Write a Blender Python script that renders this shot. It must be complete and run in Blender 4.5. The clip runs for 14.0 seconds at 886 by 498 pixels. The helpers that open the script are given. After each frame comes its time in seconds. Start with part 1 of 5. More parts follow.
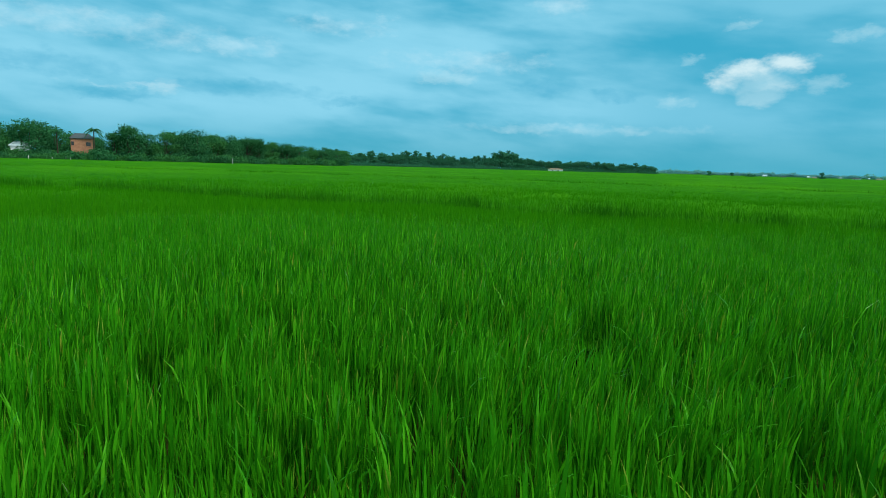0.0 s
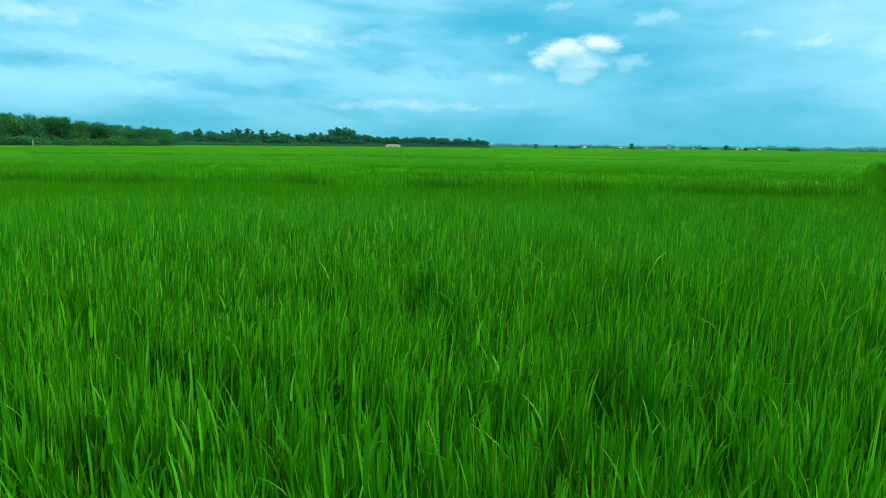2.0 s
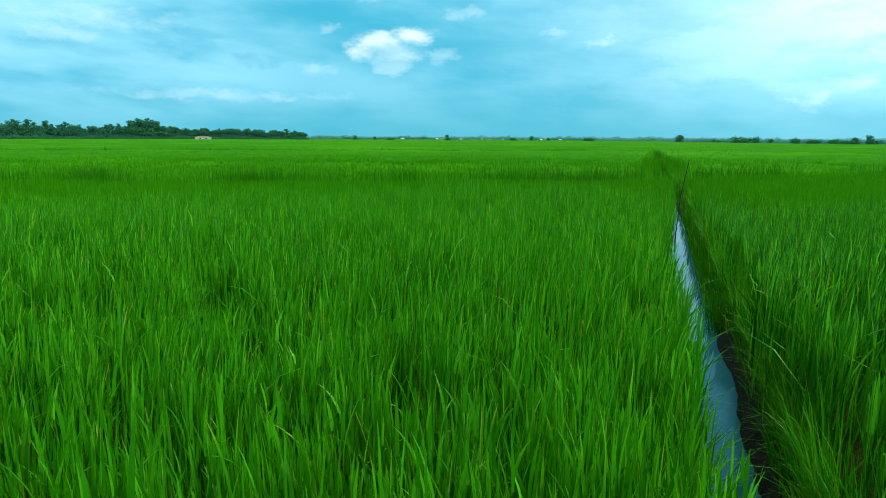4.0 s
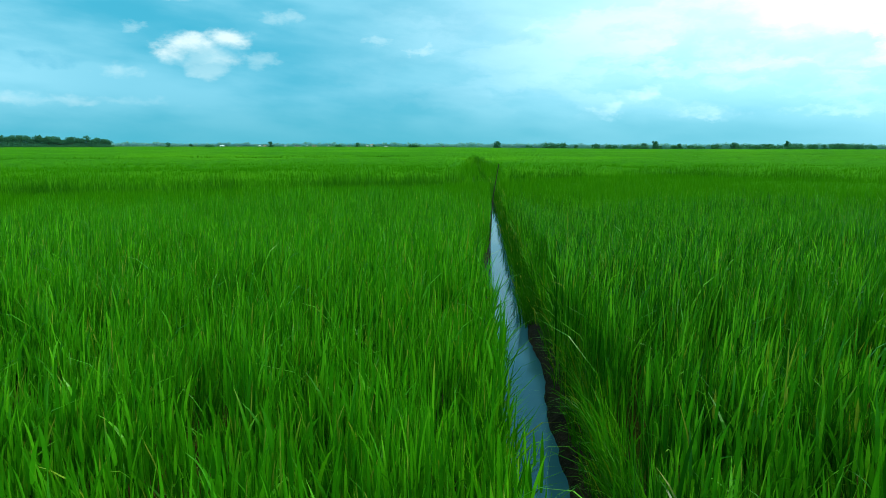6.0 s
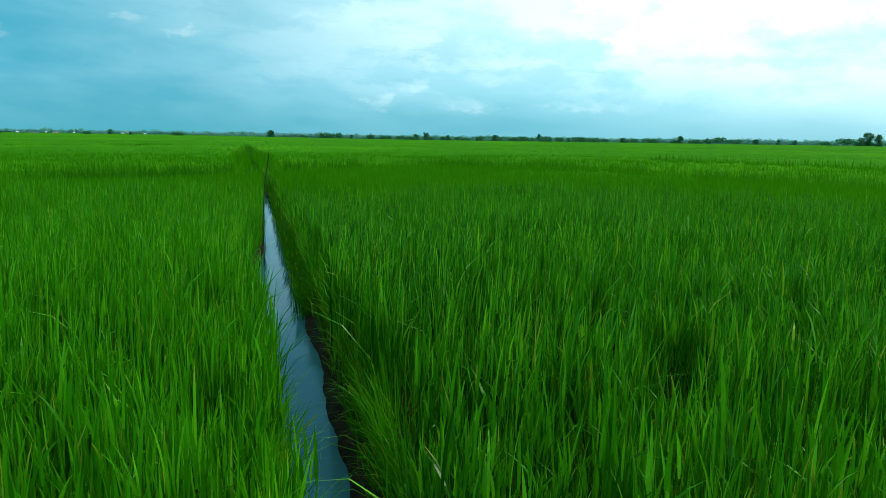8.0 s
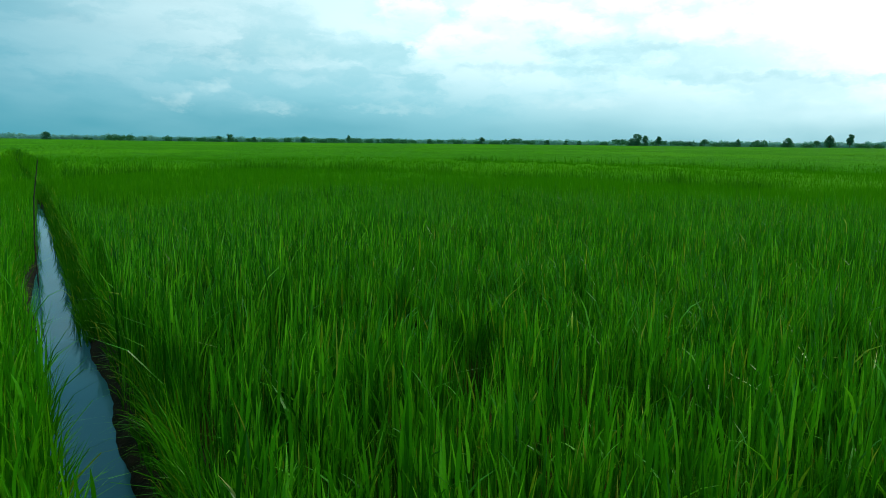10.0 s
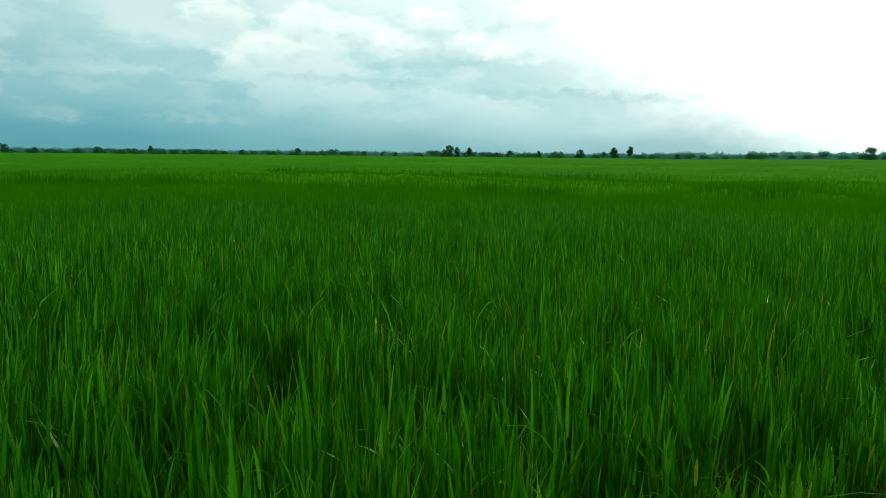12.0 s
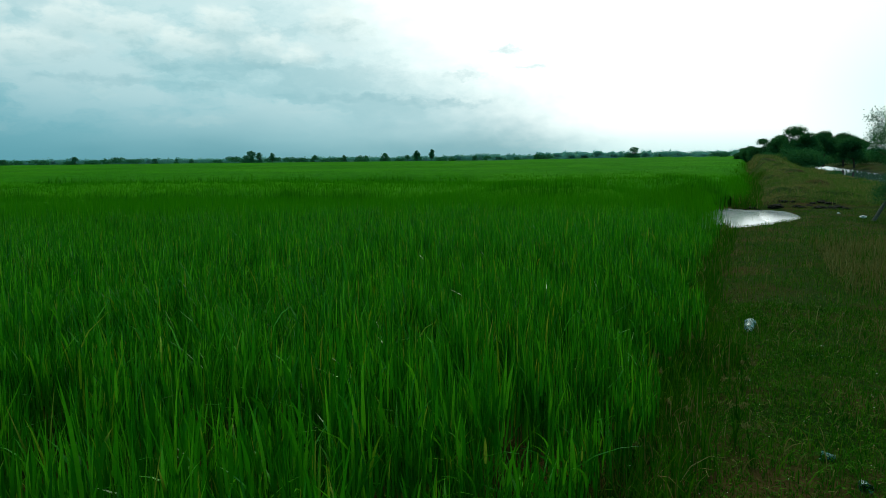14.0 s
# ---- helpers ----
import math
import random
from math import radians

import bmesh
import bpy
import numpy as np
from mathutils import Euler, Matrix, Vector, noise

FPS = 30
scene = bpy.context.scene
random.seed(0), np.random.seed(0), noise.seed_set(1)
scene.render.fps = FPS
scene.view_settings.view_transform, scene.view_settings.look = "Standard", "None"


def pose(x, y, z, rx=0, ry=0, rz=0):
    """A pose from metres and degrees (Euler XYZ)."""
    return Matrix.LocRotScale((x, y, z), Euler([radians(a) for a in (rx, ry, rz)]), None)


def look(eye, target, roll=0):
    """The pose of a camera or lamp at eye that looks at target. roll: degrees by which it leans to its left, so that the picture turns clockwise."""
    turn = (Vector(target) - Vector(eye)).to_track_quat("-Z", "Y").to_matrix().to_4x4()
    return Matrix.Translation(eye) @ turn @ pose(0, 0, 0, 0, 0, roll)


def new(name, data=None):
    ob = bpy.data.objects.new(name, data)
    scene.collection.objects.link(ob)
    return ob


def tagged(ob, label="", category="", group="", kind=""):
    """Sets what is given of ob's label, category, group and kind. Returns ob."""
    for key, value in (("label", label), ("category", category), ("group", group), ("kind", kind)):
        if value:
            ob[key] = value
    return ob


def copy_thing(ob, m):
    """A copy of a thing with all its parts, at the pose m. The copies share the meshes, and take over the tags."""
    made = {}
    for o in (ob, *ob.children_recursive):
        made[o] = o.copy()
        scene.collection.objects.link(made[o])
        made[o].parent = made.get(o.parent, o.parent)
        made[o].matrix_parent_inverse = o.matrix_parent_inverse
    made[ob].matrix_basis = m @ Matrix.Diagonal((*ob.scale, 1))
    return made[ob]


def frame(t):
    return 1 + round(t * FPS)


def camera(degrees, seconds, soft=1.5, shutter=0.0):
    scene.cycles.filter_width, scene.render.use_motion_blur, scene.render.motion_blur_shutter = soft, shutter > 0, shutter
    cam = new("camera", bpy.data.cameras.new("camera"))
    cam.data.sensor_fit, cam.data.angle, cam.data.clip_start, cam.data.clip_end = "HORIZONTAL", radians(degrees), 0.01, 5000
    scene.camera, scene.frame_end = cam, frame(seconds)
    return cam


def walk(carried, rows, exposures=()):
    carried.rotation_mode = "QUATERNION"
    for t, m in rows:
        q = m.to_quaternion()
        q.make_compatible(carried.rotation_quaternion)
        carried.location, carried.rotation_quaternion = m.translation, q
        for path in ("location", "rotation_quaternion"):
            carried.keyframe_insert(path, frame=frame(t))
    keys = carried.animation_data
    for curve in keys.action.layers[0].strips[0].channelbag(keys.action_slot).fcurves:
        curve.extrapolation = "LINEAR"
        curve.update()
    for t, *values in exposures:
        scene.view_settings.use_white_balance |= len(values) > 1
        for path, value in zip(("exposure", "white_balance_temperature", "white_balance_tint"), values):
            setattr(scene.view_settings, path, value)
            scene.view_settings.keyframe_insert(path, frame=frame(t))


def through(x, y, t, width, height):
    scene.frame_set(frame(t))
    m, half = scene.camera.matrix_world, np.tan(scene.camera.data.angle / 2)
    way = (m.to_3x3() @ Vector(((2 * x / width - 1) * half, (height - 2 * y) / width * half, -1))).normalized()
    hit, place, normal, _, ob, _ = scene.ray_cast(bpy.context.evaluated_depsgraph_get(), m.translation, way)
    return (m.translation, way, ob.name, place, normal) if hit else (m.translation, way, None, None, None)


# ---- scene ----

# ------------------------------------------------------------------ camera
cam = camera(68.6, 14.0, soft=0.72)
PATH = [  # seconds, x, y, z, yaw, pitch, roll
    (0, 0.000, 0.000, 1.700, 0.00, -7.23, 1.69),
    (0.5, 0.031, 0.016, 1.692, -2.28, -7.78, 0.59),
    (1, 0.079, 0.038, 1.678, -6.49, -8.45, 0.67),
    (1.5, 0.112, 0.050, 1.658, -10.29, -9.12, 0.80),
    (2, 0.144, 0.051, 1.653, -13.97, -8.99, 0.60),
    (2.5, 0.170, 0.044, 1.641, -17.55, -9.01, 0.66),
    (3, 0.204, 0.039, 1.638, -21.90, -8.95, 0.44),
    (5.5, 0.360, -0.012, 1.617, -40.40, -9.66, 0.28),
    (6, 0.383, -0.018, 1.616, -44.57, -8.99, 0.01),
    (6.5, 0.395, -0.021, 1.612, -49.02, -9.24, 0.26),
    (7, 0.416, -0.035, 1.611, -55.48, -9.15, 0.78),
    (7.5, 0.420, -0.041, 1.615, -59.23, -8.92, 0.88),
    (8, 0.432, -0.046, 1.610, -64.04, -9.73, 0.75),
    (10.5, 0.472, -0.132, 1.637, -84.22, -8.83, 0.39),
    (11, 0.475, -0.151, 1.637, -88.18, -8.39, 0.22),
    (11.5, 0.473, -0.171, 1.633, -92.02, -8.24, 0.26),
    (12, 0.458, -0.202, 1.624, -96.26, -8.32, 0.59),
    (12.5, 0.454, -0.217, 1.620, -100.17, -8.72, 0.57),
    (13, 0.441, -0.238, 1.618, -103.92, -8.21, -0.03),
    (13.5, 0.438, -0.256, 1.618, -108.45, -8.73, -0.17),
    (14, 0.417, -0.277, 1.623, -112.97, -7.95, -0.53),
]
EXPOSURES = [(0, -0.05, 6300, 10), (1.0, 0.15, 6350, 10), (3.0, 0.35, 6450, 10), (6.5, 0.20, 6600, 10), (8.0, 0.02, 6650, 10), (10.5, -0.36, 6850, 10), (12.0, -0.58, 7150, 8), (14, -0.90, 6500, 3)]
walk(cam, [(t, pose(x, y, z, 90 + pitch, 0, yaw) @ pose(0, 0, 0, 0, 0, roll)) for t, x, y, z, yaw, pitch, roll in PATH], EXPOSURES)

# ------------------------------------------------------------------ sky and sun
SUN_AZ, SUN_EL = 128.0, 46.0
# clouds: azimuth, elevation, half width, half height (degrees)
WHITE_CLOUDS = [(24.4, 8.0, 3.0, 1.15), (26.8, 8.5, 2.4, 1.0), (22.6, 7.3, 2.0, 1.0), (25.4, 7.1, 3.2, 1.2), (25.3, 6.0, 2.0, 0.9)]
FAINT_CLOUDS = [(18.8, 5.8, 2.0, 0.65), (18.8, 5.7, 1.4, 0.5), (29.3, 7.0, 1.6, 0.9), (19.8, 9.1, 1.1, 0.5), (30.6, 10.2, 1.4, 0.6), (23.3, 11.5, 1.3, 0.5), (38.8, 8.7, 1.6, 0.4), (42.7, 8.1, 1.6, 0.4), (-0.1, 7.6, 3.6, 0.6), (-23.3, 5.6, 1.4, 0.7), (31.9, 10.4, 1.3, 0.7)]
SOFT_CLOUDS = [(66.9, 7.5, 2.4, 1.2), (62.6, 6.4, 1.2, 1.0), (69.6, 6.9, 2.0, 0.8), (61.6, 4.4, 2.2, 0.8), (58.7, 2.9, 1.6, 0.8), (66.0, 2.7, 3.4, 0.6), (76.0, 2.7, 4.5, 0.5), (86.2, 5.1, 0.9, 0.7), (92.0, 3.2, 5.0, 0.5)]
HEADS = [(80.8, 8.4, 3.2, 1.9), (79.0, 7.3, 2.2, 1.3), (84.4, 10.6, 3.0, 1.9), (87.8, 10.0, 3.4, 2.0), (83.0, 8.8, 3.4, 1.8), (91.4, 9.2, 3.2, 1.6), (95.3, 10.8, 2.8, 1.9), (98.0, 9.2, 3.0, 1.8), (100.9, 8.6, 2.4, 1.3), (94.0, 9.2, 3.4, 1.6), (77.4, 10.8, 3.6, 2.0), (104.5, 11.0, 3.6, 2.2)]
DARK_CLOUDS = [
    (-17.5, 5.8, 10.0, 0.8), (-32.0, 6.8, 8.0, 1.1), (-9.0, 5.1, 4.0, 0.5), (8.0, 7.0, 4.0, 0.9), (14.0, 6.2, 3.0, 0.8), (-27.0, 5.0, 6.0, 0.5), (93.6, 5.9, 3.4, 0.5), (106.3, 5.2, 6.5, 0.5), (112.5, 4.7, 6.0, 0.5),
    (115.0, 7.0, 2.6, 0.5), (118.2, 9.0, 1.8, 0.35), (120.6, 7.6, 1.6, 0.3), (102.1, 8.3, 2.2, 0.7), (90.6, 7.6, 4.0, 0.7), (86.0, 6.2, 6.0, 0.6), (98.5, 7.7, 3.0, 0.5), (84.0, 8.0, 2.0, 0.5),
]
BRIGHT_BANDS = [(-28.5, 9.9, 11.0, 1.4), (-20.0, 9.1, 8.0, 1.0), (-9.0, 11.3, 6.0, 1.0), (-5.8, 11.8, 1.6, 0.8), (9.6, 13.3, 3.2, 1.2), (11.0, 3.5, 12.0, 0.6), (-26.0, 5.7, 6.0, 0.3), (2.0, 8.9, 9.0, 1.0), (99.5, 6.8, 5.0, 0.4), (107.0, 6.4, 4.5, 0.4), (111.0, 3.9, 5.0, 0.3), (103.0, 3.8, 4.0, 0.25), (119.5, 1.1, 6.0, 0.35)]


class Nodes:
    """Small wrapper that writes node trees as arithmetic."""

    def __init__(self, tree):
        self.t = tree
        tree.nodes.clear()

    def add(self, kind, **props):
        n = self.t.nodes.new(kind)
        for k, v in props.items():
            if k == "operation":
                n.operation = v
            elif k == "blend_type":
                n.blend_type = v
            elif k == "data_type":
                n.data_type = v
        return n

    def put(self, socket, value):
        if value is None:
            return
        if isinstance(value, bpy.types.NodeSocket):
            self.t.links.new(value, socket)
        else:
            socket.default_value = value

    def m(self, op, a, b=None, c=None):
        n = self.add("ShaderNodeMath", operation=op)
        for s, v in zip(n.inputs, (a, b, c)):
            self.put(s, v)
        return n.outputs[0]

    def smooth(self, v, lo, hi, a=0.0, b=1.0):
        n = self.add("ShaderNodeMapRange")
        n.interpolation_type = "SMOOTHSTEP"
        for s, x in zip(n.inputs, (v, lo, hi, a, b)):
            self.put(s, x)
        return n.outputs[0]

    def mix(self, f, a, b, kind="MIX"):
        n = self.add("ShaderNodeMixRGB", blend_type=kind)
        for s, v in zip(n.inputs, (f, a, b)):
            self.put(s, (*v, 1) if isinstance(v, tuple) and len(v) == 3 else v)
        return n.outputs[0]

    def noise(self, vec, scale, detail=3.0, rough=0.5, colour=False):
        n = self.add("ShaderNodeTexNoise")
        self.put(n.inputs["Vector"], vec)
        self.put(n.inputs["Scale"], scale)
        self.put(n.inputs["Detail"], detail)
        self.put(n.inputs["Roughness"], rough)
        return n.outputs["Color"] if colour else n.outputs["Fac"]

    def xyz(self, x, y, z=0.0):
        n = self.add("ShaderNodeCombineXYZ")
        for s, v in zip(n.inputs, (x, y, z)):
            self.put(s, v)
        return n.outputs[0]


def make_sky():
    world = bpy.data.worlds.new("sky")
    scene.world = world
    world.use_nodes = True
    n = Nodes(world.node_tree)
    sky = n.add("ShaderNodeTexSky")
    sky.sky_type, sky.sun_disc = "NISHITA", False
    sky.sun_elevation, sky.sun_rotation = radians(SUN_EL), radians(SUN_AZ)
    coord = n.add("ShaderNodeTexCoord")
    split = n.add("ShaderNodeSeparateXYZ")
    n.put(split.inputs[0], coord.outputs["Generated"])
    x, y, z = split.outputs
    az = n.m("MULTIPLY", n.m("ARCTAN2", x, y), 57.296)
    el = n.m("MULTIPLY", n.m("ARCSINE", n.m("MINIMUM", n.m("MAXIMUM", z, -1.0), 1.0)), 57.296)
    # wind-drawn veil of cloud, three scales
    broad = n.noise(n.xyz(n.m("MULTIPLY", az, 0.045), n.m("MULTIPLY", el, 0.17), 3.1), 1.0, 3, 0.5)
    fine = n.noise(n.xyz(n.m("MULTIPLY", az, 0.17), n.m("MULTIPLY_ADD", az, 0.05, n.m("MULTIPLY", el, 0.62)), 7.7), 1.0, 5, 0.5)
    puff = n.noise(n.xyz(n.m("MULTIPLY", az, 0.62), n.m("MULTIPLY", el, 1.15), 1.3), 1.0, 6, 0.56)
    puff_c = n.m("SUBTRACT", puff, 0.5)
    veil = n.smooth(n.m("ADD", n.m("MULTIPLY", broad, 0.72), n.m("MULTIPLY", fine, 0.28)), 0.34, 0.60)

    grain = n.add("ShaderNodeSeparateXYZ")
    n.put(grain.inputs[0], n.noise(n.xyz(n.m("MULTIPLY", az, 0.50), n.m("MULTIPLY", el, 0.90), 5.1), 1.0, 6, 0.62, True))
    def warped(amount, up=0.0):
        return (n.m("ADD", az, n.m("MULTIPLY", n.m("SUBTRACT", grain.outputs[0], 0.5), 7.0 * amount)),
                n.m("ADD", n.m("ADD", el, up), n.m("MULTIPLY", n.m("SUBTRACT", grain.outputs[1], 0.5), 3.2 * amount)))

    def lobes(table, wobble, edge, amount=1.0, up=0.0):
        total = None
        az_w, el_w = warped(amount, up)
        for a0, e0, ra, re in table:
            dx = n.m("DIVIDE", n.m("SUBTRACT", az_w, a0), ra)
            dy = n.m("DIVIDE", n.m("SUBTRACT", el_w, e0), re)
            r2 = n.m("ADD", n.m("MULTIPLY", dx, dx), n.m("MULTIPLY", dy, dy))
            total = r2 if total is None else n.m("MINIMUM", total, r2)
        v = n.m("ADD", n.m("SUBTRACT", 1.0, total), n.m("MULTIPLY", puff_c, wobble))
        return n.smooth(v, 0.0, edge)

    white = lobes(WHITE_CLOUDS, 1.9, 1.15, 0.26)
    white_rim = n.m("SUBTRACT", 1.0, lobes(WHITE_CLOUDS, 1.0, 1.4, 0.45, 1.0))
    faint = lobes(FAINT_CLOUDS, 1.4, 1.8, 0.6)
    soft = lobes(SOFT_CLOUDS, 2.4, 2.2, 0.8)
    heads = n.m("MULTIPLY", lobes(HEADS, 2.0, 1.3, 0.42), n.smooth(el, 5.6, 8.4))
    heads_rim = n.m("SUBTRACT", 1.0, lobes(HEADS, 1.7, 1.9, 0.42, 1.0))
    dark = lobes(DARK_CLOUDS, 1.8, 2.0, 0.7)
    bands = lobes(BRIGHT_BANDS, 2.6, 2.2, 0.7)
    # distance from the sun's bearing
    turn = n.m("ABSOLUTE", n.m("SUBTRACT", n.m("FLOORED_MODULO", n.m("ADD", az, 180.0 - SUN_AZ), 360.0), 180.0))
    turn = n.m("ADD", turn, n.m("MULTIPLY", n.m("SUBTRACT", broad, 0.5), 26.0))
    near_sun = n.m("SUBTRACT", 1.0, n.smooth(turn, 34.0, 98.0))
    lift = n.smooth(n.m("ADD", el, n.m("MULTIPLY", n.m("SUBTRACT", broad, 0.5), 8.0)), -1.5, 8.5)
    # the burnt-out part of the sky has a slanting edge
    slant_az, slant_el = warped(0.8)
    slant = n.m("ADD", n.m("MULTIPLY_ADD", slant_el, 1.65, slant_az), n.m("MULTIPLY", n.m("SUBTRACT", broad, 0.5), 14.0))
    hot = n.m("MULTIPLY", n.m("MULTIPLY_ADD", n.smooth(slant, 117.0, 133.0), 0.60, n.m("MULTIPLY", n.smooth(slant, 98.0, 140.0), 0.40)), n.m("SUBTRACT", 1.0, n.smooth(az, 160.0, 178.0)))
    hot = n.m("MULTIPLY", hot, n.smooth(az, 60.0, 100.0))
    gap = n.m("MULTIPLY", n.smooth(az, 7.0, 20.0), n.m("SUBTRACT", 1.0, n.smooth(az, 42.0, 60.0)))
    veil = n.m("MULTIPLY", veil, n.m("SUBTRACT", 1.0, n.m("MULTIPLY", gap, 0.40)))
    teal = n.mix(0.10, (0.046, 0.435, 0.625), n.mix(1.0, sky.outputs["Color"], (0.06, 0.09, 0.10), "MULTIPLY"))
    colour = n.mix(veil, teal, (0.285, 0.690, 0.860))
    colour = n.mix(n.m("MULTIPLY", bands, 0.6), colour, (0.620, 0.880, 0.960))
    low = n.m("MULTIPLY", n.m("SUBTRACT", 1.0, n.smooth(el, 0.0, 5.0)), 0.7)
    colour = n.mix(low, colour, (0.070, 0.420, 0.550))
    glow = n.m("MULTIPLY", near_sun, n.m("MULTIPLY_ADD", lift, 0.70, 0.30))
    colour = n.mix(glow, colour, n.mix(n.smooth(el, 2.5, 11.0), n.mix(n.smooth(turn, 58.0, 24.0), (0.400, 0.920, 1.080), (0.760, 1.240, 1.360)), (1.000, 1.400, 1.500)))
    billow_az, billow_el = warped(0.6)
    billow = n.noise(n.xyz(n.m("MULTIPLY", billow_az, 0.10), n.m("MULTIPLY", billow_el, 0.30), 4.4), 1.0, 6, 0.55)
    lit = n.m("MULTIPLY", n.smooth(billow, 0.44, 0.62), n.m("MULTIPLY", near_sun, n.smooth(el, 0.8, 6.5)))
    colour = n.mix(n.m("MULTIPLY", lit, 0.46), colour, (1.200, 1.480, 1.560))
    dim = n.m("MULTIPLY", n.m("SUBTRACT", 1.0, n.smooth(billow, 0.34, 0.52)), n.m("MULTIPLY", near_sun, n.smooth(el, 1.0, 5.0)))
    colour = n.mix(n.m("MULTIPLY", dim, 0.55), colour, (0.370, 0.840, 0.990))
    haze = n.m("MAXIMUM", n.m("MULTIPLY", n.smooth(az, 136.0, 152.0), n.m("SUBTRACT", 1.0, n.m("MULTIPLY", n.smooth(el, 4.0, 12.0), 0.6))), n.smooth(el, 3.2, 0.0))
    colour = n.mix(hot, colour, n.mix(haze, (2.150, 2.250, 2.250), (1.380, 1.760, 1.800)))
    colour = n.mix(n.m("MULTIPLY", dark, 0.62), colour, n.mix(near_sun, (0.050, 0.410, 0.620), (0.420, 0.840, 0.980)))
    colour = n.mix(n.m("MULTIPLY", faint, 0.50), colour, n.mix(near_sun, (0.620, 0.880, 0.930), (1.550, 1.700, 1.700)))
    colour = n.mix(n.m("MULTIPLY", soft, 0.30), colour, (1.150, 1.420, 1.450))
    colour = n.mix(n.m("MULTIPLY", heads, n.m("MULTIPLY_ADD", heads_rim, 0.25, 0.62)), colour, n.mix(heads_rim, (0.560, 1.000, 1.120), (1.620, 1.800, 1.800)))
    colour = n.mix(n.m("MULTIPLY", white, n.m("MULTIPLY_ADD", white_rim, 0.50, 0.34)), colour, n.mix(white_rim, (0.500, 0.800, 0.880), (0.780, 0.950, 0.960)))
    colour = n.mix(n.m("MULTIPLY", n.smooth(el, 13.0, 20.0), 0.95), colour, (0.110, 0.500, 0.720))
    colour = n.mix(n.m("MULTIPLY", n.smooth(el, 32.0, 60.0), 0.9), colour, (1.250, 1.400, 1.400))
    bg = n.add("ShaderNodeBackground")
    n.put(bg.inputs["Color"], colour)
    bg.inputs["Strength"].default_value = 1.0
    out = n.add("ShaderNodeOutputWorld")
    n.put(out.inputs["Surface"], bg.outputs[0])


make_sky()
sun_data = bpy.data.lights.new("sun", "SUN")
sun_data.energy, sun_data.angle, sun_data.color = 2.6, radians(12), (1.0, 0.96, 0.88)
sun = new("sun", sun_data)
_a, _e = radians(SUN_AZ), radians(SUN_EL)
sun.matrix_world = look((30 * math.sin(_a) * math.cos(_e), 30 * math.cos(_a) * math.cos(_e), 30 * math.sin(_e)), (0, 0, 0))


# ------------------------------------------------------------------ materials
def material(name):
    mat = bpy.data.materials.new(name)
    mat.use_nodes = True
    n = Nodes(mat.node_tree)
    out = n.add("ShaderNodeOutputMaterial")
    return mat, n, out


def surface(n, out, colour, rough=0.8, spec=0.3, metal=0.0, bump=None, strength=0.3, distance=0.02):
    p = n.add("ShaderNodeBsdfPrincipled")
    n.put(p.inputs["Base Color"], (*colour, 1) if isinstance(colour, tuple) and len(colour) == 3 else colour)
    n.put(p.inputs["Roughness"], rough)
    n.put(p.inputs["Specular IOR Level"], spec)
    n.put(p.inputs["Metallic"], metal)
    if bump is not None:
        b = n.add("ShaderNodeBump")
        b.inputs["Strength"].default_value, b.inputs["Distance"].default_value = strength, distance
        n.put(b.inputs["Height"], bump)
        n.put(p.inputs["Normal"], b.outputs[0])
    if out is not None:
        n.put(out.inputs["Surface"], p.outputs[0])
    return p


def place(n):
    return n.add("ShaderNodeNewGeometry").outputs["Position"]


def leaf_material(name, dark, mid, light, through=0.30, rough=0.42, spec=0.35, patch=0.35, dried=0.0):
    """Thin green leaf: each blade its own shade, patches of the field lighter and darker, light passing through."""
    mat, n, out = material(name)
    geo = n.add("ShaderNodeNewGeometry")
    own = n.add("ShaderNodeObjectInfo").outputs["Random"]
    rnd, pos = n.m("FRACT", n.m("ADD", geo.outputs["Random Per Island"], own)), geo.outputs["Position"]
    c = n.mix(n.smooth(rnd, 0.0, 0.55), dark, mid)
    c = n.mix(n.smooth(rnd, 0.6, 1.0), c, light)
    field = n.noise(pos, patch, 3, 0.55)
    c = n.mix(n.smooth(field, 0.35, 0.65, 0.0, 0.45), c, mid)
    fibre = n.noise(pos, 90.0, 2, 0.5)
    c = n.mix(n.m("MULTIPLY", fibre, 0.35), c, dark)
    if dried:
        along = n.add("ShaderNodeAttribute")
        along.attribute_name = "tip"
        some = n.smooth(n.m("FRACT", n.m("MULTIPLY", rnd, 37.0)), 1.0 - dried, 1.0)
        c = n.mix(n.m("MULTIPLY", n.smooth(along.outputs["Fac"], 0.62, 1.0), some), c, (0.36, 0.39, 0.05))
    p = surface(n, None, c, rough, spec)
    tr = n.add("ShaderNodeBsdfTranslucent")
    n.put(tr.inputs["Color"], n.mix(1.0, c, (1.25, 1.15, 0.6), "MULTIPLY"))
    mx = n.add("ShaderNodeMixShader")
    mx.inputs[0].default_value = through
    n.put(mx.inputs[1], p.outputs[0])
    n.put(mx.inputs[2], tr.outputs[0])
    n.put(out.inputs["Surface"], mx.outputs[0])
    return mat


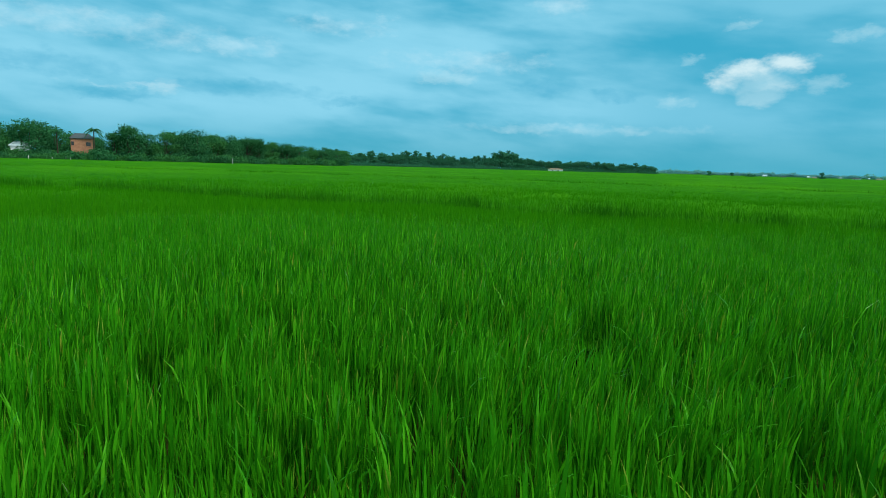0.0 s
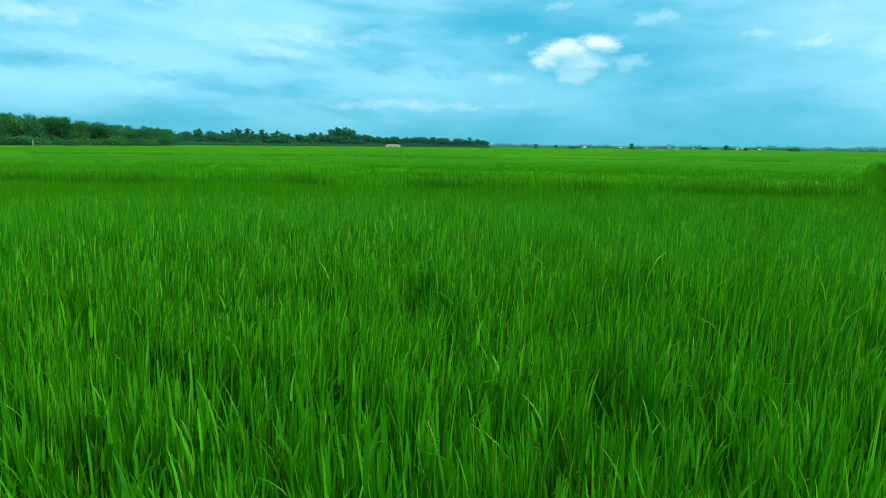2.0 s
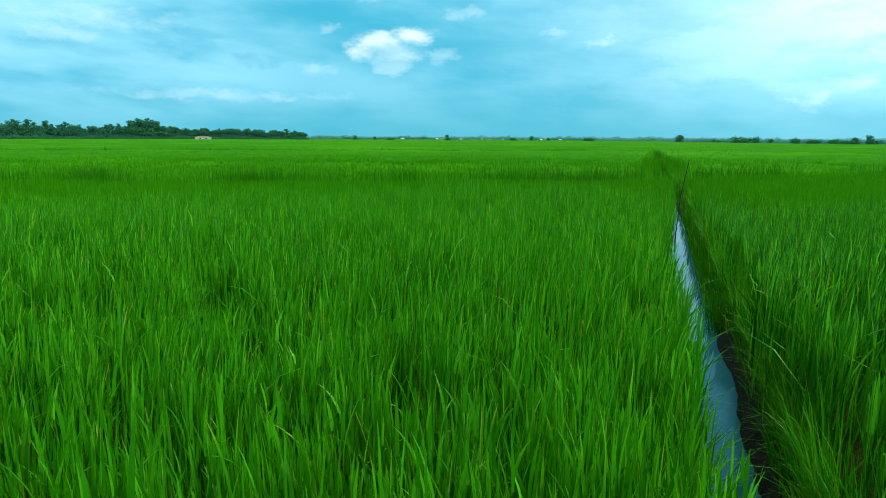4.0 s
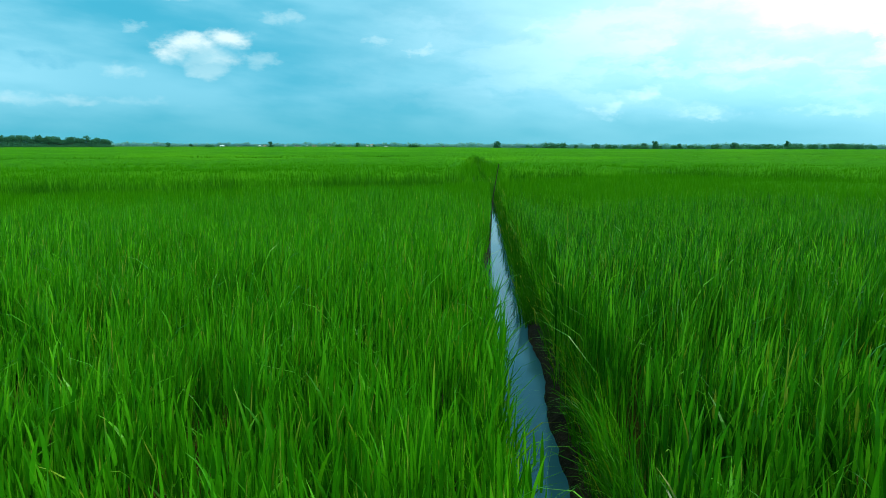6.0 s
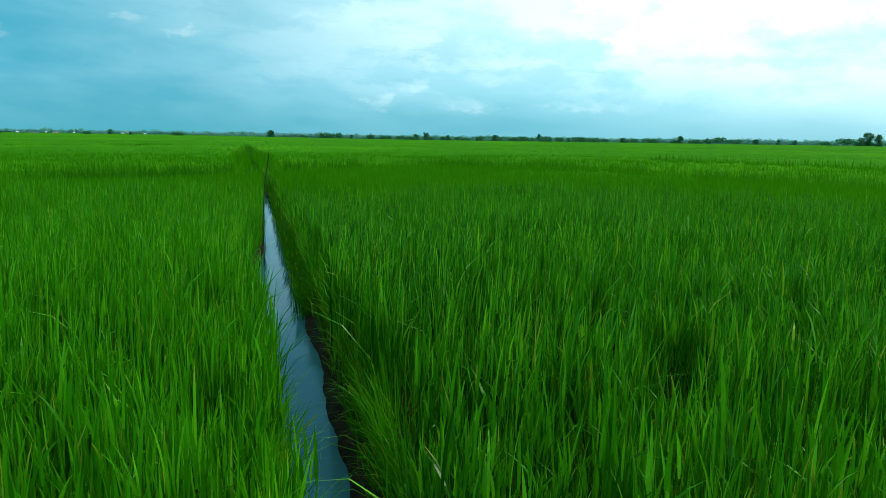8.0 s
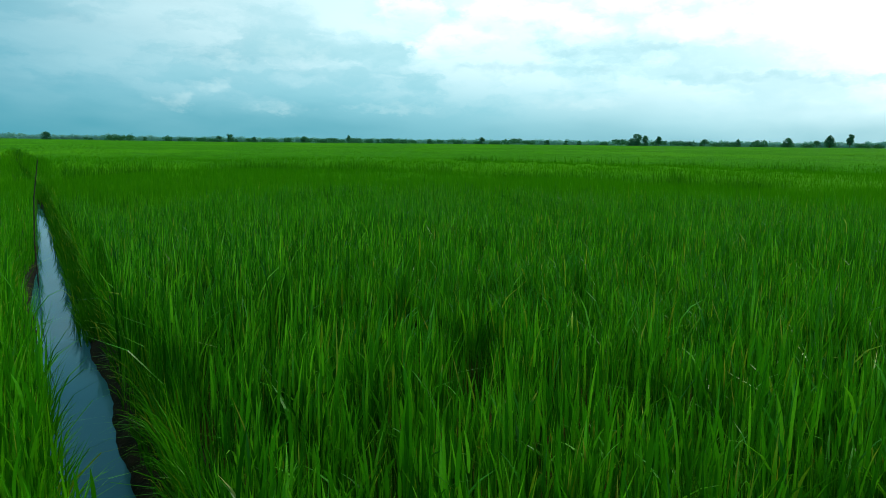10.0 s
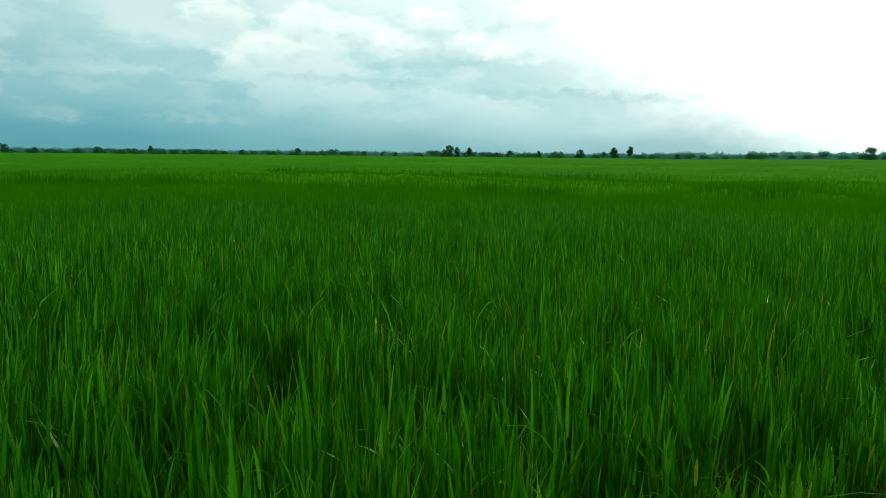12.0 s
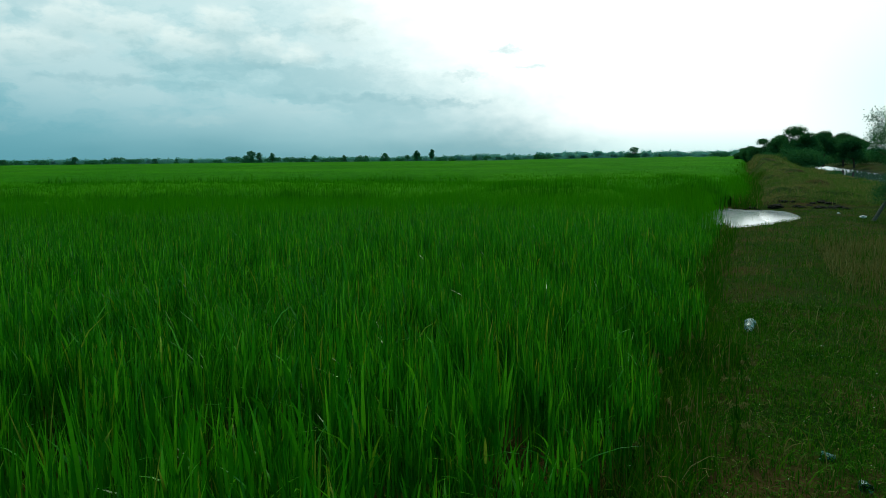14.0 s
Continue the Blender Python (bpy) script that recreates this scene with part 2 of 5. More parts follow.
def noise_material(name, a, b, scale, rough=0.9, spec=0.2, bump=0.4, distance=0.03, detail=5, third=None, third_scale=0.4):
    mat, n, out = material(name)
    pos = place(n)
    f = n.noise(pos, scale, detail, 0.6)
    c = n.mix(n.smooth(f, 0.32, 0.68), a, b)
    if third:
        c = n.mix(n.smooth(n.noise(pos, third_scale, 4, 0.6), 0.45, 0.65), c, third)
    surface(n, out, c, rough, spec, bump=n.noise(pos, scale * 3, 4, 0.6), strength=bump, distance=distance)
    return mat


RICE = leaf_material("rice_leaf", (0.013, 0.125, 0.002), (0.045, 0.300, 0.004), (0.135, 0.540, 0.012), through=0.34, rough=0.34, spec=0.15, dried=0.10)
RICE_DEEP = leaf_material("deep_rice_leaf", (0.006, 0.070, 0.002), (0.034, 0.255, 0.005), (0.150, 0.560, 0.020), through=0.33, rough=0.30, spec=0.17, dried=0.08)
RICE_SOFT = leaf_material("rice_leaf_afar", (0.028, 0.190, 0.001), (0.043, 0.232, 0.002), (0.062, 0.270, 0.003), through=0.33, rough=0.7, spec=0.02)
# rice leaf copied for the far field, its lit tone put into the colour
RICE_FAR = leaf_material("far_rice_leaf", (0.038, 0.180, 0.002), (0.046, 0.198, 0.002), (0.056, 0.216, 0.003), through=0.28, rough=0.8, spec=0.01, patch=0.06)
DYKE = leaf_material("dyke_grass", (0.014, 0.115, 0.001), (0.026, 0.165, 0.002), (0.042, 0.210, 0.003), through=0.30, rough=0.6, spec=0.04)
RICE_DRY = leaf_material("rice_leaf_yellow", (0.10, 0.26, 0.006), (0.22, 0.36, 0.014), (0.42, 0.44, 0.06), through=0.25, spec=0.15)
CANOPY = noise_material("rice_canopy", (0.020, 0.140, 0.002), (0.038, 0.200, 0.003), 1.7, 0.95, 0.01, 0.8, 0.20, third=(0.050, 0.222, 0.003), third_scale=0.05)
# wet mud, with the ditch bank's dense shade put into its near-black colour
MUD = noise_material("shaded_wet_mud", (0.005, 0.007, 0.004), (0.016, 0.015, 0.008), 9.0, 0.9, 0.1, 0.6, 0.03)
TURF = noise_material("bank_turf", (0.009, 0.034, 0.002), (0.026, 0.046, 0.005), 5.0, 0.95, 0.02, 0.9, 0.05, third=(0.054, 0.040, 0.012), third_scale=0.9)
GRASS = leaf_material("bank_grass", (0.012, 0.080, 0.002), (0.034, 0.145, 0.003), (0.095, 0.230, 0.010), through=0.25, patch=1.2, rough=0.7, spec=0.02)
STRAW = leaf_material("dry_grass", (0.120, 0.120, 0.030), (0.200, 0.185, 0.055), (0.340, 0.300, 0.120), through=0.15, patch=0.8, rough=0.7, spec=0.05)
MOUND_GRASS = leaf_material("mound_grass", (0.050, 0.130, 0.016), (0.085, 0.185, 0.024), (0.150, 0.260, 0.045), through=0.25, patch=0.8, rough=0.8, spec=0.02)
# paler than dry_grass, used only past the puddle
MOUND_STRAW = leaf_material("pale_straw", (0.180, 0.170, 0.058), (0.250, 0.228, 0.084), (0.330, 0.295, 0.125), through=0.20, patch=0.8, rough=0.8, spec=0.02)
# a slight teal haze is mixed into the woodland's own green
FOLIAGE = leaf_material("tree_foliage", (0.020, 0.105, 0.040), (0.032, 0.145, 0.052), (0.046, 0.180, 0.060), through=0.25, rough=0.8, spec=0.03, patch=0.15)
FOLIAGE_PALE = leaf_material("pale_foliage", (0.034, 0.150, 0.046), (0.046, 0.185, 0.052), (0.066, 0.220, 0.058), through=0.28, rough=0.8, spec=0.03, patch=0.15)
CANAL_LEAF = leaf_material("canal_foliage", (0.022, 0.108, 0.042), (0.034, 0.142, 0.052), (0.055, 0.190, 0.064), through=0.40, rough=0.8, spec=0.03, patch=0.3)
# distance haze is put into this leaf colour as extra blue
FOLIAGE_FAR = leaf_material("haze_tinted_foliage", (0.030, 0.145, 0.080), (0.042, 0.180, 0.096), (0.056, 0.215, 0.110), through=0.25, rough=0.8, spec=0.03, patch=0.02)
# aerial haze over the horizon is painted into these pale blue-green base colours
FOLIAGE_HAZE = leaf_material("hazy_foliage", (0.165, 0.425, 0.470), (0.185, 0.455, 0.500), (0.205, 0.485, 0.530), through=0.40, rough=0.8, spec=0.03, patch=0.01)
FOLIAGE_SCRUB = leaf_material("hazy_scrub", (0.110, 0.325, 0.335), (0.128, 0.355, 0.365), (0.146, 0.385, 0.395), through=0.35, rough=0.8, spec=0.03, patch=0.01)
BARK = noise_material("bark", (0.035, 0.028, 0.020), (0.085, 0.070, 0.050), 6.0, 0.95, 0.1, 0.8, 0.03)
PALE_BARK = noise_material("pale_bark", (0.13, 0.12, 0.09), (0.24, 0.22, 0.17), 9.0, 0.95, 0.1, 0.8, 0.02)
WALL_ORANGE = noise_material("orange_brick_wall", (0.30, 0.135, 0.080), (0.40, 0.190, 0.110), 2.0, 0.9, 0.1, 0.2)
WALL_WHITE = noise_material("white_wall", (0.62, 0.66, 0.66), (0.80, 0.82, 0.80), 1.0, 0.85, 0.2, 0.1)
ROOF_DARK = noise_material("dark_roof", (0.035, 0.050, 0.050), (0.070, 0.085, 0.080), 2.0, 0.7, 0.3, 0.3)
ROOF_PALE = noise_material("pale_metal_roof", (0.55, 0.68, 0.70), (0.72, 0.80, 0.80), 1.5, 0.45, 0.5, 0.1)
ROOF_CLAY = noise_material("clay_roof", (0.26, 0.19, 0.12), (0.34, 0.26, 0.17), 2.0, 0.85, 0.2, 0.3)
DARK_GLASS = noise_material("dark_window", (0.010, 0.014, 0.014), (0.020, 0.025, 0.025), 1.0, 0.2, 0.5, 0.0)
POST = noise_material("pale_post", (0.50, 0.50, 0.46), (0.68, 0.66, 0.60), 4.0, 0.9, 0.2, 0.2)
POLE = noise_material("dark_pole", (0.020, 0.020, 0.014), (0.060, 0.050, 0.030), 12.0, 0.85, 0.2, 0.5, 0.01)


def water_material(name, murk_and_sky, rough, ripple, scale, swell=0.01, ior=1.38):
    mat, n, out = material(name)
    pos = place(n)
    c = n.mix(n.noise(pos, 1.5, 3, 0.5), murk_and_sky, tuple(v * 0.7 for v in murk_and_sky))
    p = surface(n, out, c, rough, 0.5, bump=n.noise(pos, scale, 3, 0.5), strength=ripple, distance=swell)
    p.inputs["IOR"].default_value = ior
    return mat


# sky reflection is put into the base colour: blue in the ditch, near-white puddle
WATER = water_material("ditch_water", (0.022, 0.110, 0.150), 0.012, 0.012, 3.0, ior=1.30)
PUDDLE_WATER = water_material("puddle_water", (0.740, 0.800, 0.800), 0.03, 0.18, 9.0, 0.012, ior=1.7)
CANAL_WATER = water_material("canal_water", (0.120, 0.190, 0.200), 0.03, 0.08, 4.0, 0.01, ior=1.7)


def plastic_material(name, tone):
    mat, n, out = material(name)
    p = surface(n, out, tone, 0.18, 0.6, bump=n.noise(place(n), 60.0, 2, 0.5), strength=0.3, distance=0.004)
    p.inputs["Transmission Weight"].default_value = 0.85
    return mat


PLASTIC = plastic_material("clear_plastic", (0.62, 0.80, 0.74))
GREEN_PLASTIC = plastic_material("green_plastic", (0.16, 0.42, 0.30))
FLOWER = noise_material("pale_flower", (0.42, 0.50, 0.34), (0.60, 0.66, 0.50), 20.0, 0.8, 0.1, 0.0)
PAPER = noise_material("white_litter", (0.60, 0.64, 0.60), (0.78, 0.80, 0.76), 30.0, 0.6, 0.3, 0.3, 0.01)


# ------------------------------------------------------------------ mesh tools
def mesh_from(name, verts, tris, mats, index=None, smooth=False, tip=None):
    """A mesh from arrays of vertices and triangles."""
    me = bpy.data.meshes.new(name)
    verts, tris = np.asarray(verts, np.float32), np.asarray(tris, np.int32)
    me.vertices.add(len(verts))
    me.vertices.foreach_set("co", verts.ravel())
    me.loops.add(tris.size)
    me.loops.foreach_set("vertex_index", tris.ravel())
    me.polygons.add(len(tris))
    me.polygons.foreach_set("loop_start", np.arange(len(tris), dtype=np.int32) * 3)
    me.polygons.foreach_set("use_smooth", np.full(len(tris), smooth))
    for mat in mats:
        me.materials.append(mat)
    if index is not None:
        me.polygons.foreach_set("material_index", np.asarray(index, np.int32))
    if tip is not None:
        me.attributes.new("tip", "FLOAT", "POINT").data.foreach_set("value", np.asarray(tip, np.float32))
    me.update()
    me.validate()
    return me


def part(name, bm, mat, parent, label=""):
    """Links a bmesh as one mesh object under a thing or a part."""
    me = bpy.data.meshes.new(name)
    bm.to_mesh(me)
    bm.free()
    me.materials.append(mat)
    ob = new(name, me)
    ob.parent = parent
    return tagged(ob, label)


def part_data(name, me, parent, label=""):
    ob = new(name, me)
    ob.parent = parent
    return tagged(ob, label)


def box(bm, x0, x1, y0, y1, z0, z1):
    r = bmesh.ops.create_cube(bm, size=1)
    bmesh.ops.transform(bm, verts=r["verts"], matrix=Matrix.LocRotScale(((x0 + x1) / 2, (y0 + y1) / 2, (z0 + z1) / 2), None, (x1 - x0, y1 - y0, z1 - z0)))
    return bm


def tube(bm, pts, radii, sides=7):
    """A tapered tube along points."""
    rings = []
    for i, (p, r) in enumerate(zip(pts, radii)):
        p = Vector(p)
        q = Vector(pts[min(i + 1, len(pts) - 1)]) - Vector(pts[max(i - 1, 0)])
        side = q.cross(Vector((0.31, 0.95, 0.05))).normalized()
        up = side.cross(q).normalized()
        rings.append([bm.verts.new(p + (side * math.cos(a) + up * math.sin(a)) * r) for a in (2 * math.pi * k / sides for k in range(sides))])
    for a, b in zip(rings, rings[1:]):
        for k in range(sides):
            bm.faces.new((a[k], a[(k + 1) % sides], b[(k + 1) % sides], b[k]))
    bm.faces.new(list(reversed(rings[0])))
    bm.faces.new(rings[-1])
    return bm


RNG = np.random.default_rng(11)


def blades(base, height, lean_dir, lean, width, segs, droop=0.12, face=None, rng=RNG):
    """Grass blades as tapered, bending strips. base: N x 3. Gives vertices and triangles."""
    count = len(base)
    face = rng.uniform(0, math.pi, count) if face is None else face
    side = np.stack([np.cos(face), np.sin(face), np.zeros(count)], 1)
    way = np.stack([np.cos(lean_dir), np.sin(lean_dir), np.zeros(count)], 1)
    u = np.linspace(0, 1, segs + 1)
    wide = np.interp(u, [0, 0.2, 0.62, 1], [0.6, 1.0, 0.9, 0.0])
    rows = []
    for k, uk in enumerate(u):
        spine = base + way * (lean * height * uk ** 1.8)[:, None]
        spine[:, 2] += height * (uk - droop * np.clip(lean * 3, 0, 2) * uk ** 3)
        if k < segs:
            off = side * (width * wide[k] * 0.5)[:, None]
            rows += [spine - off, spine + off]
        else:
            rows.append(spine)
    verts = np.stack(rows, 1)
    per = 2 * segs + 1
    tri = []
    for k in range(segs - 1):
        a = 2 * k
        tri += [(a, a + 1, a + 3), (a, a + 3, a + 2)]
    tri.append((2 * segs - 2, 2 * segs - 1, 2 * segs))
    tris = (np.arange(count) * per)[:, None, None] + np.array(tri)[None]
    return verts.reshape(-1, 3), tris.reshape(-1, 3), len(tri)


def along_blade(count, segs):
    """How far up its blade each vertex of blades() lies, 0 to 1."""
    return np.tile(np.concatenate([np.repeat(np.arange(segs) / segs, 2), [1.0]]), count)


def smoothstep(v, a, b):
    t = np.clip((v - a) / (b - a), 0, 1)
    return t * t * (3 - 2 * t)


def waves(x, y, size, seed):
    """Soft irregular waves between -1 and 1."""
    r = np.random.default_rng(seed)
    total = np.zeros_like(x, dtype=float)
    for k in range(7):
        a, s, ph = r.uniform(0, 2 * math.pi), r.uniform(0.6, 2.2) / size, r.uniform(0, 6.3)
        total += np.sin((x * math.cos(a) + y * math.sin(a)) * s * 2 * math.pi + ph + 1.3 * np.sin((x * math.sin(a) - y * math.cos(a)) * s * 3 + ph * 2))
    return total / 4


# ------------------------------------------------------------------ the lie of the land
CX, CY = 0.35, -0.10                     # middle of the arc on which the view turns
DIR = np.array([0.749, 0.663])           # along the ditch
NRM = np.array([-0.663, 0.749])          # across it, to its left
DITCH_MID = -0.51
BANK = np.array([0.670, -0.742])         # along the bank
INTO = np.array([0.742, 0.670])          # from the bank into the rice


def ditch_offset(x, y):
    s = x * DIR[0] + y * DIR[1]
    bend = np.interp(s, [0, 20, 28, 45, 75], [0, 0, 0.45, 1.1, 2.1])
    return x * NRM[0] + y * NRM[1] - DITCH_MID - bend, s


def bank_offset(x, y):
    """Distance into the rice from its edge, and the way along the bank."""
    s = x * BANK[0] + y * BANK[1]
    e = x * INTO[0] + y * INTO[1]
    edge = np.interp(s, [0, 1.0, 2.4, 3.9, 4.9, 5.7, 6.5, 7.4, 8.4, 10, 14, 16, 18, 21.4, 22.7, 25, 60, 400], [0.30, 0.40, 0.56, 0.56, 0.52, 0.42, 0.50, 0.66, 0.64, 0.58, 0.50, 0.66, 0.95, 0.80, 0.08, 0.0, 0.0, 0.0])
    edge = edge + smoothstep(s, 24, 32) * (0.22 * np.sin(s * 0.61) + 0.18 * np.sin(s * 0.27 + 1)) + 0.05 * np.sin(s * 2.9) + 0.04 * np.sin(s * 6.1)
    left = 0.57 * x + 0.82 * y - 0.29
    return np.where(s > 0, e - edge, left), s


BUND_A = [(-60, 40), (-30, 30), (-10, 24), (-4, 22), (5, 18.5), (8, 16.6), (12.8, 15.0), (17.6, 15.4)]
BUND_B = [(17.6, 15.5), (19, 15.5), (25.5, 12.5), (25, 7.5), (24, 2.8), (22.9, 0.6), (20.5, -3), (18.5, -6)]
BUND_C = [(17.8, -9.6), (15.0, -11.3)]
BUND_D = [(19.8, -18.0), (14.5, -14.0), (12.0, -11.9)]
BUND_E = [(-70, 60), (-20, 70), (10, 62), (45, 50)]
BUND_F = [(40, 6), (34, -8), (29, -14)]
BUND_G = [(9.1, 6.6), (9.9, 6.3)]


def line_distance(x, y, pts):
    best = np.full(x.shape, 1e9)
    for (ax, ay), (bx, by) in zip(pts, pts[1:]):
        dx, dy = bx - ax, by - ay
        t = np.clip(((x - ax) * dx + (y - ay) * dy) / (dx * dx + dy * dy), 0, 1)
        best = np.minimum(best, np.hypot(x - ax - t * dx, y - ay - t * dy))
    return best


def rice_height(x, y):
    """Height of the rice over the ground, 0 where none grows."""
    h = 0.80 + 0.075 * waves(x, y, 8, 3) + 0.05 * waves(x, y, 2.6, 5)
    for pts, wide, deep in ((BUND_A, 1.0, 0.42), (BUND_B, 1.0, 0.40), (BUND_E, 2.0, 0.34), (BUND_F, 1.4, 0.34), (BUND_G, 0.4, 0.5)):
        d = line_distance(x, y, pts) + 0.35 * waves(x, y, 4, 8)
        h = h - deep * 0.62 * np.exp(-(d / (wide * 2.6)) ** 2) - deep * 0.38 * (1 - smoothstep(d, wide * 0.4, wide * 1.1))
    for pts in (BUND_C, BUND_D):
        d = line_distance(x, y, pts)
        h = h + 0.26 * np.exp(-(d / 0.8) ** 2)
    off, s = ditch_offset(x, y)
    wall_l = np.interp(s, [0, 3, 4.5, 6, 8, 10], [0.10, 0.16, 0.24, 0.40, 0.42, 0.20]) * np.interp(s, [0, 22, 62], [1, 1, 0.1]) + 0.03 * np.sin(s * 3.1)
    wall_r = np.interp(s, [0, 3, 5, 20, 75], [0.26, 0.30, 0.30, 0.14, 0.10]) * np.interp(s, [0, 22, 62], [1, 1, 0.1]) + 0.05 * np.sin(s * 2.3 + 1) + 0.05 * np.sin(s * 0.9)
    ditch = (off < wall_l) & (off > -wall_r) & (s > 0.8) & (s < 66)
    inside, _ = bank_offset(x, y)
    h = h * (0.62 + 0.38 * smoothstep(inside, -0.05, 0.55))
    return np.where(ditch | (inside < 0), 0.0, h)


def fall(x, y):
    """How far the plain has fallen away, gently, beyond the nearer plots."""
    r, az = np.hypot(x - CX, y - CY), np.degrees(np.arctan2(x - CX, y - CY))
    return np.maximum(r - 160, 0) * 0.0036 * smoothstep(az, 36, 64) * (1 - smoothstep(az, 114, 131))


def puddle_shape(x, y):
    """Under 1 inside the puddle by the bank."""
    s, e = x * BANK[0] + y * BANK[1], x * INTO[0] + y * INTO[1]
    a = ((s - 19.7 + 0.7 * e) / 3.1) ** 2 + ((e - 0.45) / 1.75) ** 2
    return a + 0.13 * np.sin(s * 2.3 + e * 3) + 0.08 * np.sin(s * 5.1 - e * 6)


def ground_height(x, y):
    off, sd = ditch_offset(x, y)
    inside, s = bank_offset(x, y)
    e = x * INTO[0] + y * INTO[1]
    z = 0.02 + 0.015 * waves(x, y, 1.3, 21)
    z = np.where((np.abs(off) < 0.65) & (sd > 0.5) & (sd < 62), z - 0.20 * smoothstep(off, -0.50, -0.34) * (1 - smoothstep(off, 0.42, 0.58)), z)
    bank = smoothstep(-inside, 0.0, 0.7)
    along = s > -3
    z = z + bank * 0.05 * along
    # mound past the puddle, then the long grassy bank
    ridge = np.interp(s, [23.0, 23.9, 27, 34, 45, 70, 200], [0, 0.20, 0.34, 0.52, 0.80, 1.2, 1.3])
    mound = smoothstep(e, -4.8, -2.2) * (1 - smoothstep(e, -1.1, 0.1))
    z = z + mound * ridge * (1.0 + 0.22 * waves(x, y, 4, 31) + 0.16 * waves(x, y, 1.7, 33))
    low = smoothstep(-e, 6.4, 8.0) * (1 - smoothstep(-e, 12.5, 14.5)) * smoothstep(s, 20, 30)
    z = z - 0.75 * low
    z = z - 0.16 * (1 - smoothstep(puddle_shape(x, y), 0.65, 1.25))
    return z - fall(x, y)


# ------------------------------------------------------------------ ground
def polar_sheet(name, radii, angles, height, mats, keep=None):
    r, a = np.meshgrid(radii, angles, indexing="ij")
    x, y = CX + r * np.sin(a), CY + r * np.cos(a)
    z = height(x, y)
    nr, na = r.shape
    i, j = np.meshgrid(np.arange(nr - 1), np.arange(na - 1), indexing="ij")
    q = np.stack([i * na + j, i * na + j + 1, (i + 1) * na + j + 1, (i + 1) * na + j], -1).reshape(-1, 4)
    if keep is not None:
        ok = keep(x, y).ravel()
        q = q[ok[q].all(1)]
    tris = np.concatenate([q[:, [0, 2, 1]], q[:, [0, 3, 2]]])
    return mesh_from(name, np.stack([x, y, z], -1).reshape(-1, 3), tris, mats, smooth=True)


ring = np.concatenate([[0.02], np.geomspace(0.3, 30, 110), np.geomspace(31, 4600, 60)])
turns = np.radians(np.concatenate([np.linspace(-180, -50, 40, endpoint=False), np.linspace(-50, 40, 120, endpoint=False), np.linspace(40, 60, 100, endpoint=False), np.linspace(60, 125, 90, endpoint=False), np.linspace(125, 155, 140, endpoint=False), np.linspace(155, 180, 12)]))
ground = new("ground", polar_sheet("ground", ring, turns, ground_height, [TURF]))
tagged(ground, "brown and green turf and mud ground reaching the horizon", "ground", kind="structure")


def strip_water(name, pts_left, pts_right, z, mat):
    verts = [(x, y, z) for x, y in pts_left] + [(x, y, z) for x, y in pts_right]
    k = len(pts_left)
    tris = []
    for i in range(k - 1):
        tris += [(i, k + i, k + i + 1), (i, k + i + 1, i + 1)]
    return mesh_from(name, verts, tris, [mat], smooth=True)


def ditch_point(s, off):
    o = DITCH_MID + off + float(np.interp(s, [0, 20, 28, 45, 75], [0, 0, 0.45, 1.1, 2.1]))
    return (s * DIR[0] + o * NRM[0], s * DIR[1] + o * NRM[1])


steps = np.linspace(0.9, 19.5, 160)
water = new("water", strip_water("water", [ditch_point(s, 0.56 * min(1.0, (21.5 - s) / 6)) for s in steps], [ditch_point(s, -0.48) for s in steps], -0.03, WATER))
tagged(water, "still blue-grey water in the narrow irrigation ditch", "water", kind="structure")


def ditch_bank(name, side, label):
    """The crumbling mud edge of the ditch, from under the water up to the roots of the rice."""
    rng = np.random.default_rng(40 + side)
    s = np.linspace(0.7, 60, 700) if side < 0 else np.linspace(0.7, 60, 500)
    rough = np.convolve(rng.normal(0, 1, len(s) + 8), np.ones(9) / 9, "valid") * 0.045
    edge = np.interp(s, [0, 3, 5, 9, 13, 17, 20, 24, 60], [0.10, 0.13, 0.16, 0.13, 0.06, -0.04, -0.14, -0.05, 0.0]) if side < 0 else np.interp(s, [0, 3, 4.5, 6, 8, 10, 16, 21, 60], [0.14, 0.20, 0.24, 0.24, 0.25, 0.22, 0.21, 0.12, 0.0])
    verts = []
    for out, z in ((-0.05, -0.16), (0.0, -0.05), (0.02, 0.01), (0.10, 0.05), (0.24, 0.06), (0.42, 0.0)):
        for si, e, w, wz in zip(s, edge, rough, rng.normal(0, 0.008, len(s))):
            x, y = ditch_point(float(si), side * float(e + out + w * (1 if out < 0.2 else 0)))
            verts.append((x, y, z + wz))
    k = len(s)
    tris = []
    for r in range(5):
        for i in range(k - 1):
            a, b, c, d = r * k + i, r * k + i + 1, (r + 1) * k + i + 1, (r + 1) * k + i
            tris += [(a, b, c), (a, c, d)] if side > 0 else [(a, c, b), (a, d, c)]
    return tagged(new(name, mesh_from(name, verts, tris, [MUD], smooth=True)), label, "ditch bank", kind="structure")


ditch_bank("ditch_bank_north", 1, "dark crumbling mud edge of the irrigation ditch")
ditch_bank("ditch_bank_south", -1, "dark crumbling mud edge of the irrigation ditch")


def at_bank(s, e):
    return (s * BANK[0] + e * INTO[0], s * BANK[1] + e * INTO[1])


steps = np.linspace(15.5, 23.5, 12)
puddle = new("puddle_water", strip_water("puddle_water", [at_bank(s, 1.9) for s in steps], [at_bank(s, -1.9) for s in steps], -0.02, PUDDLE_WATER))
tagged(puddle, "bright shallow puddle beside the rice edge", "water", kind="structure")
steps = np.linspace(24, 260, 40)
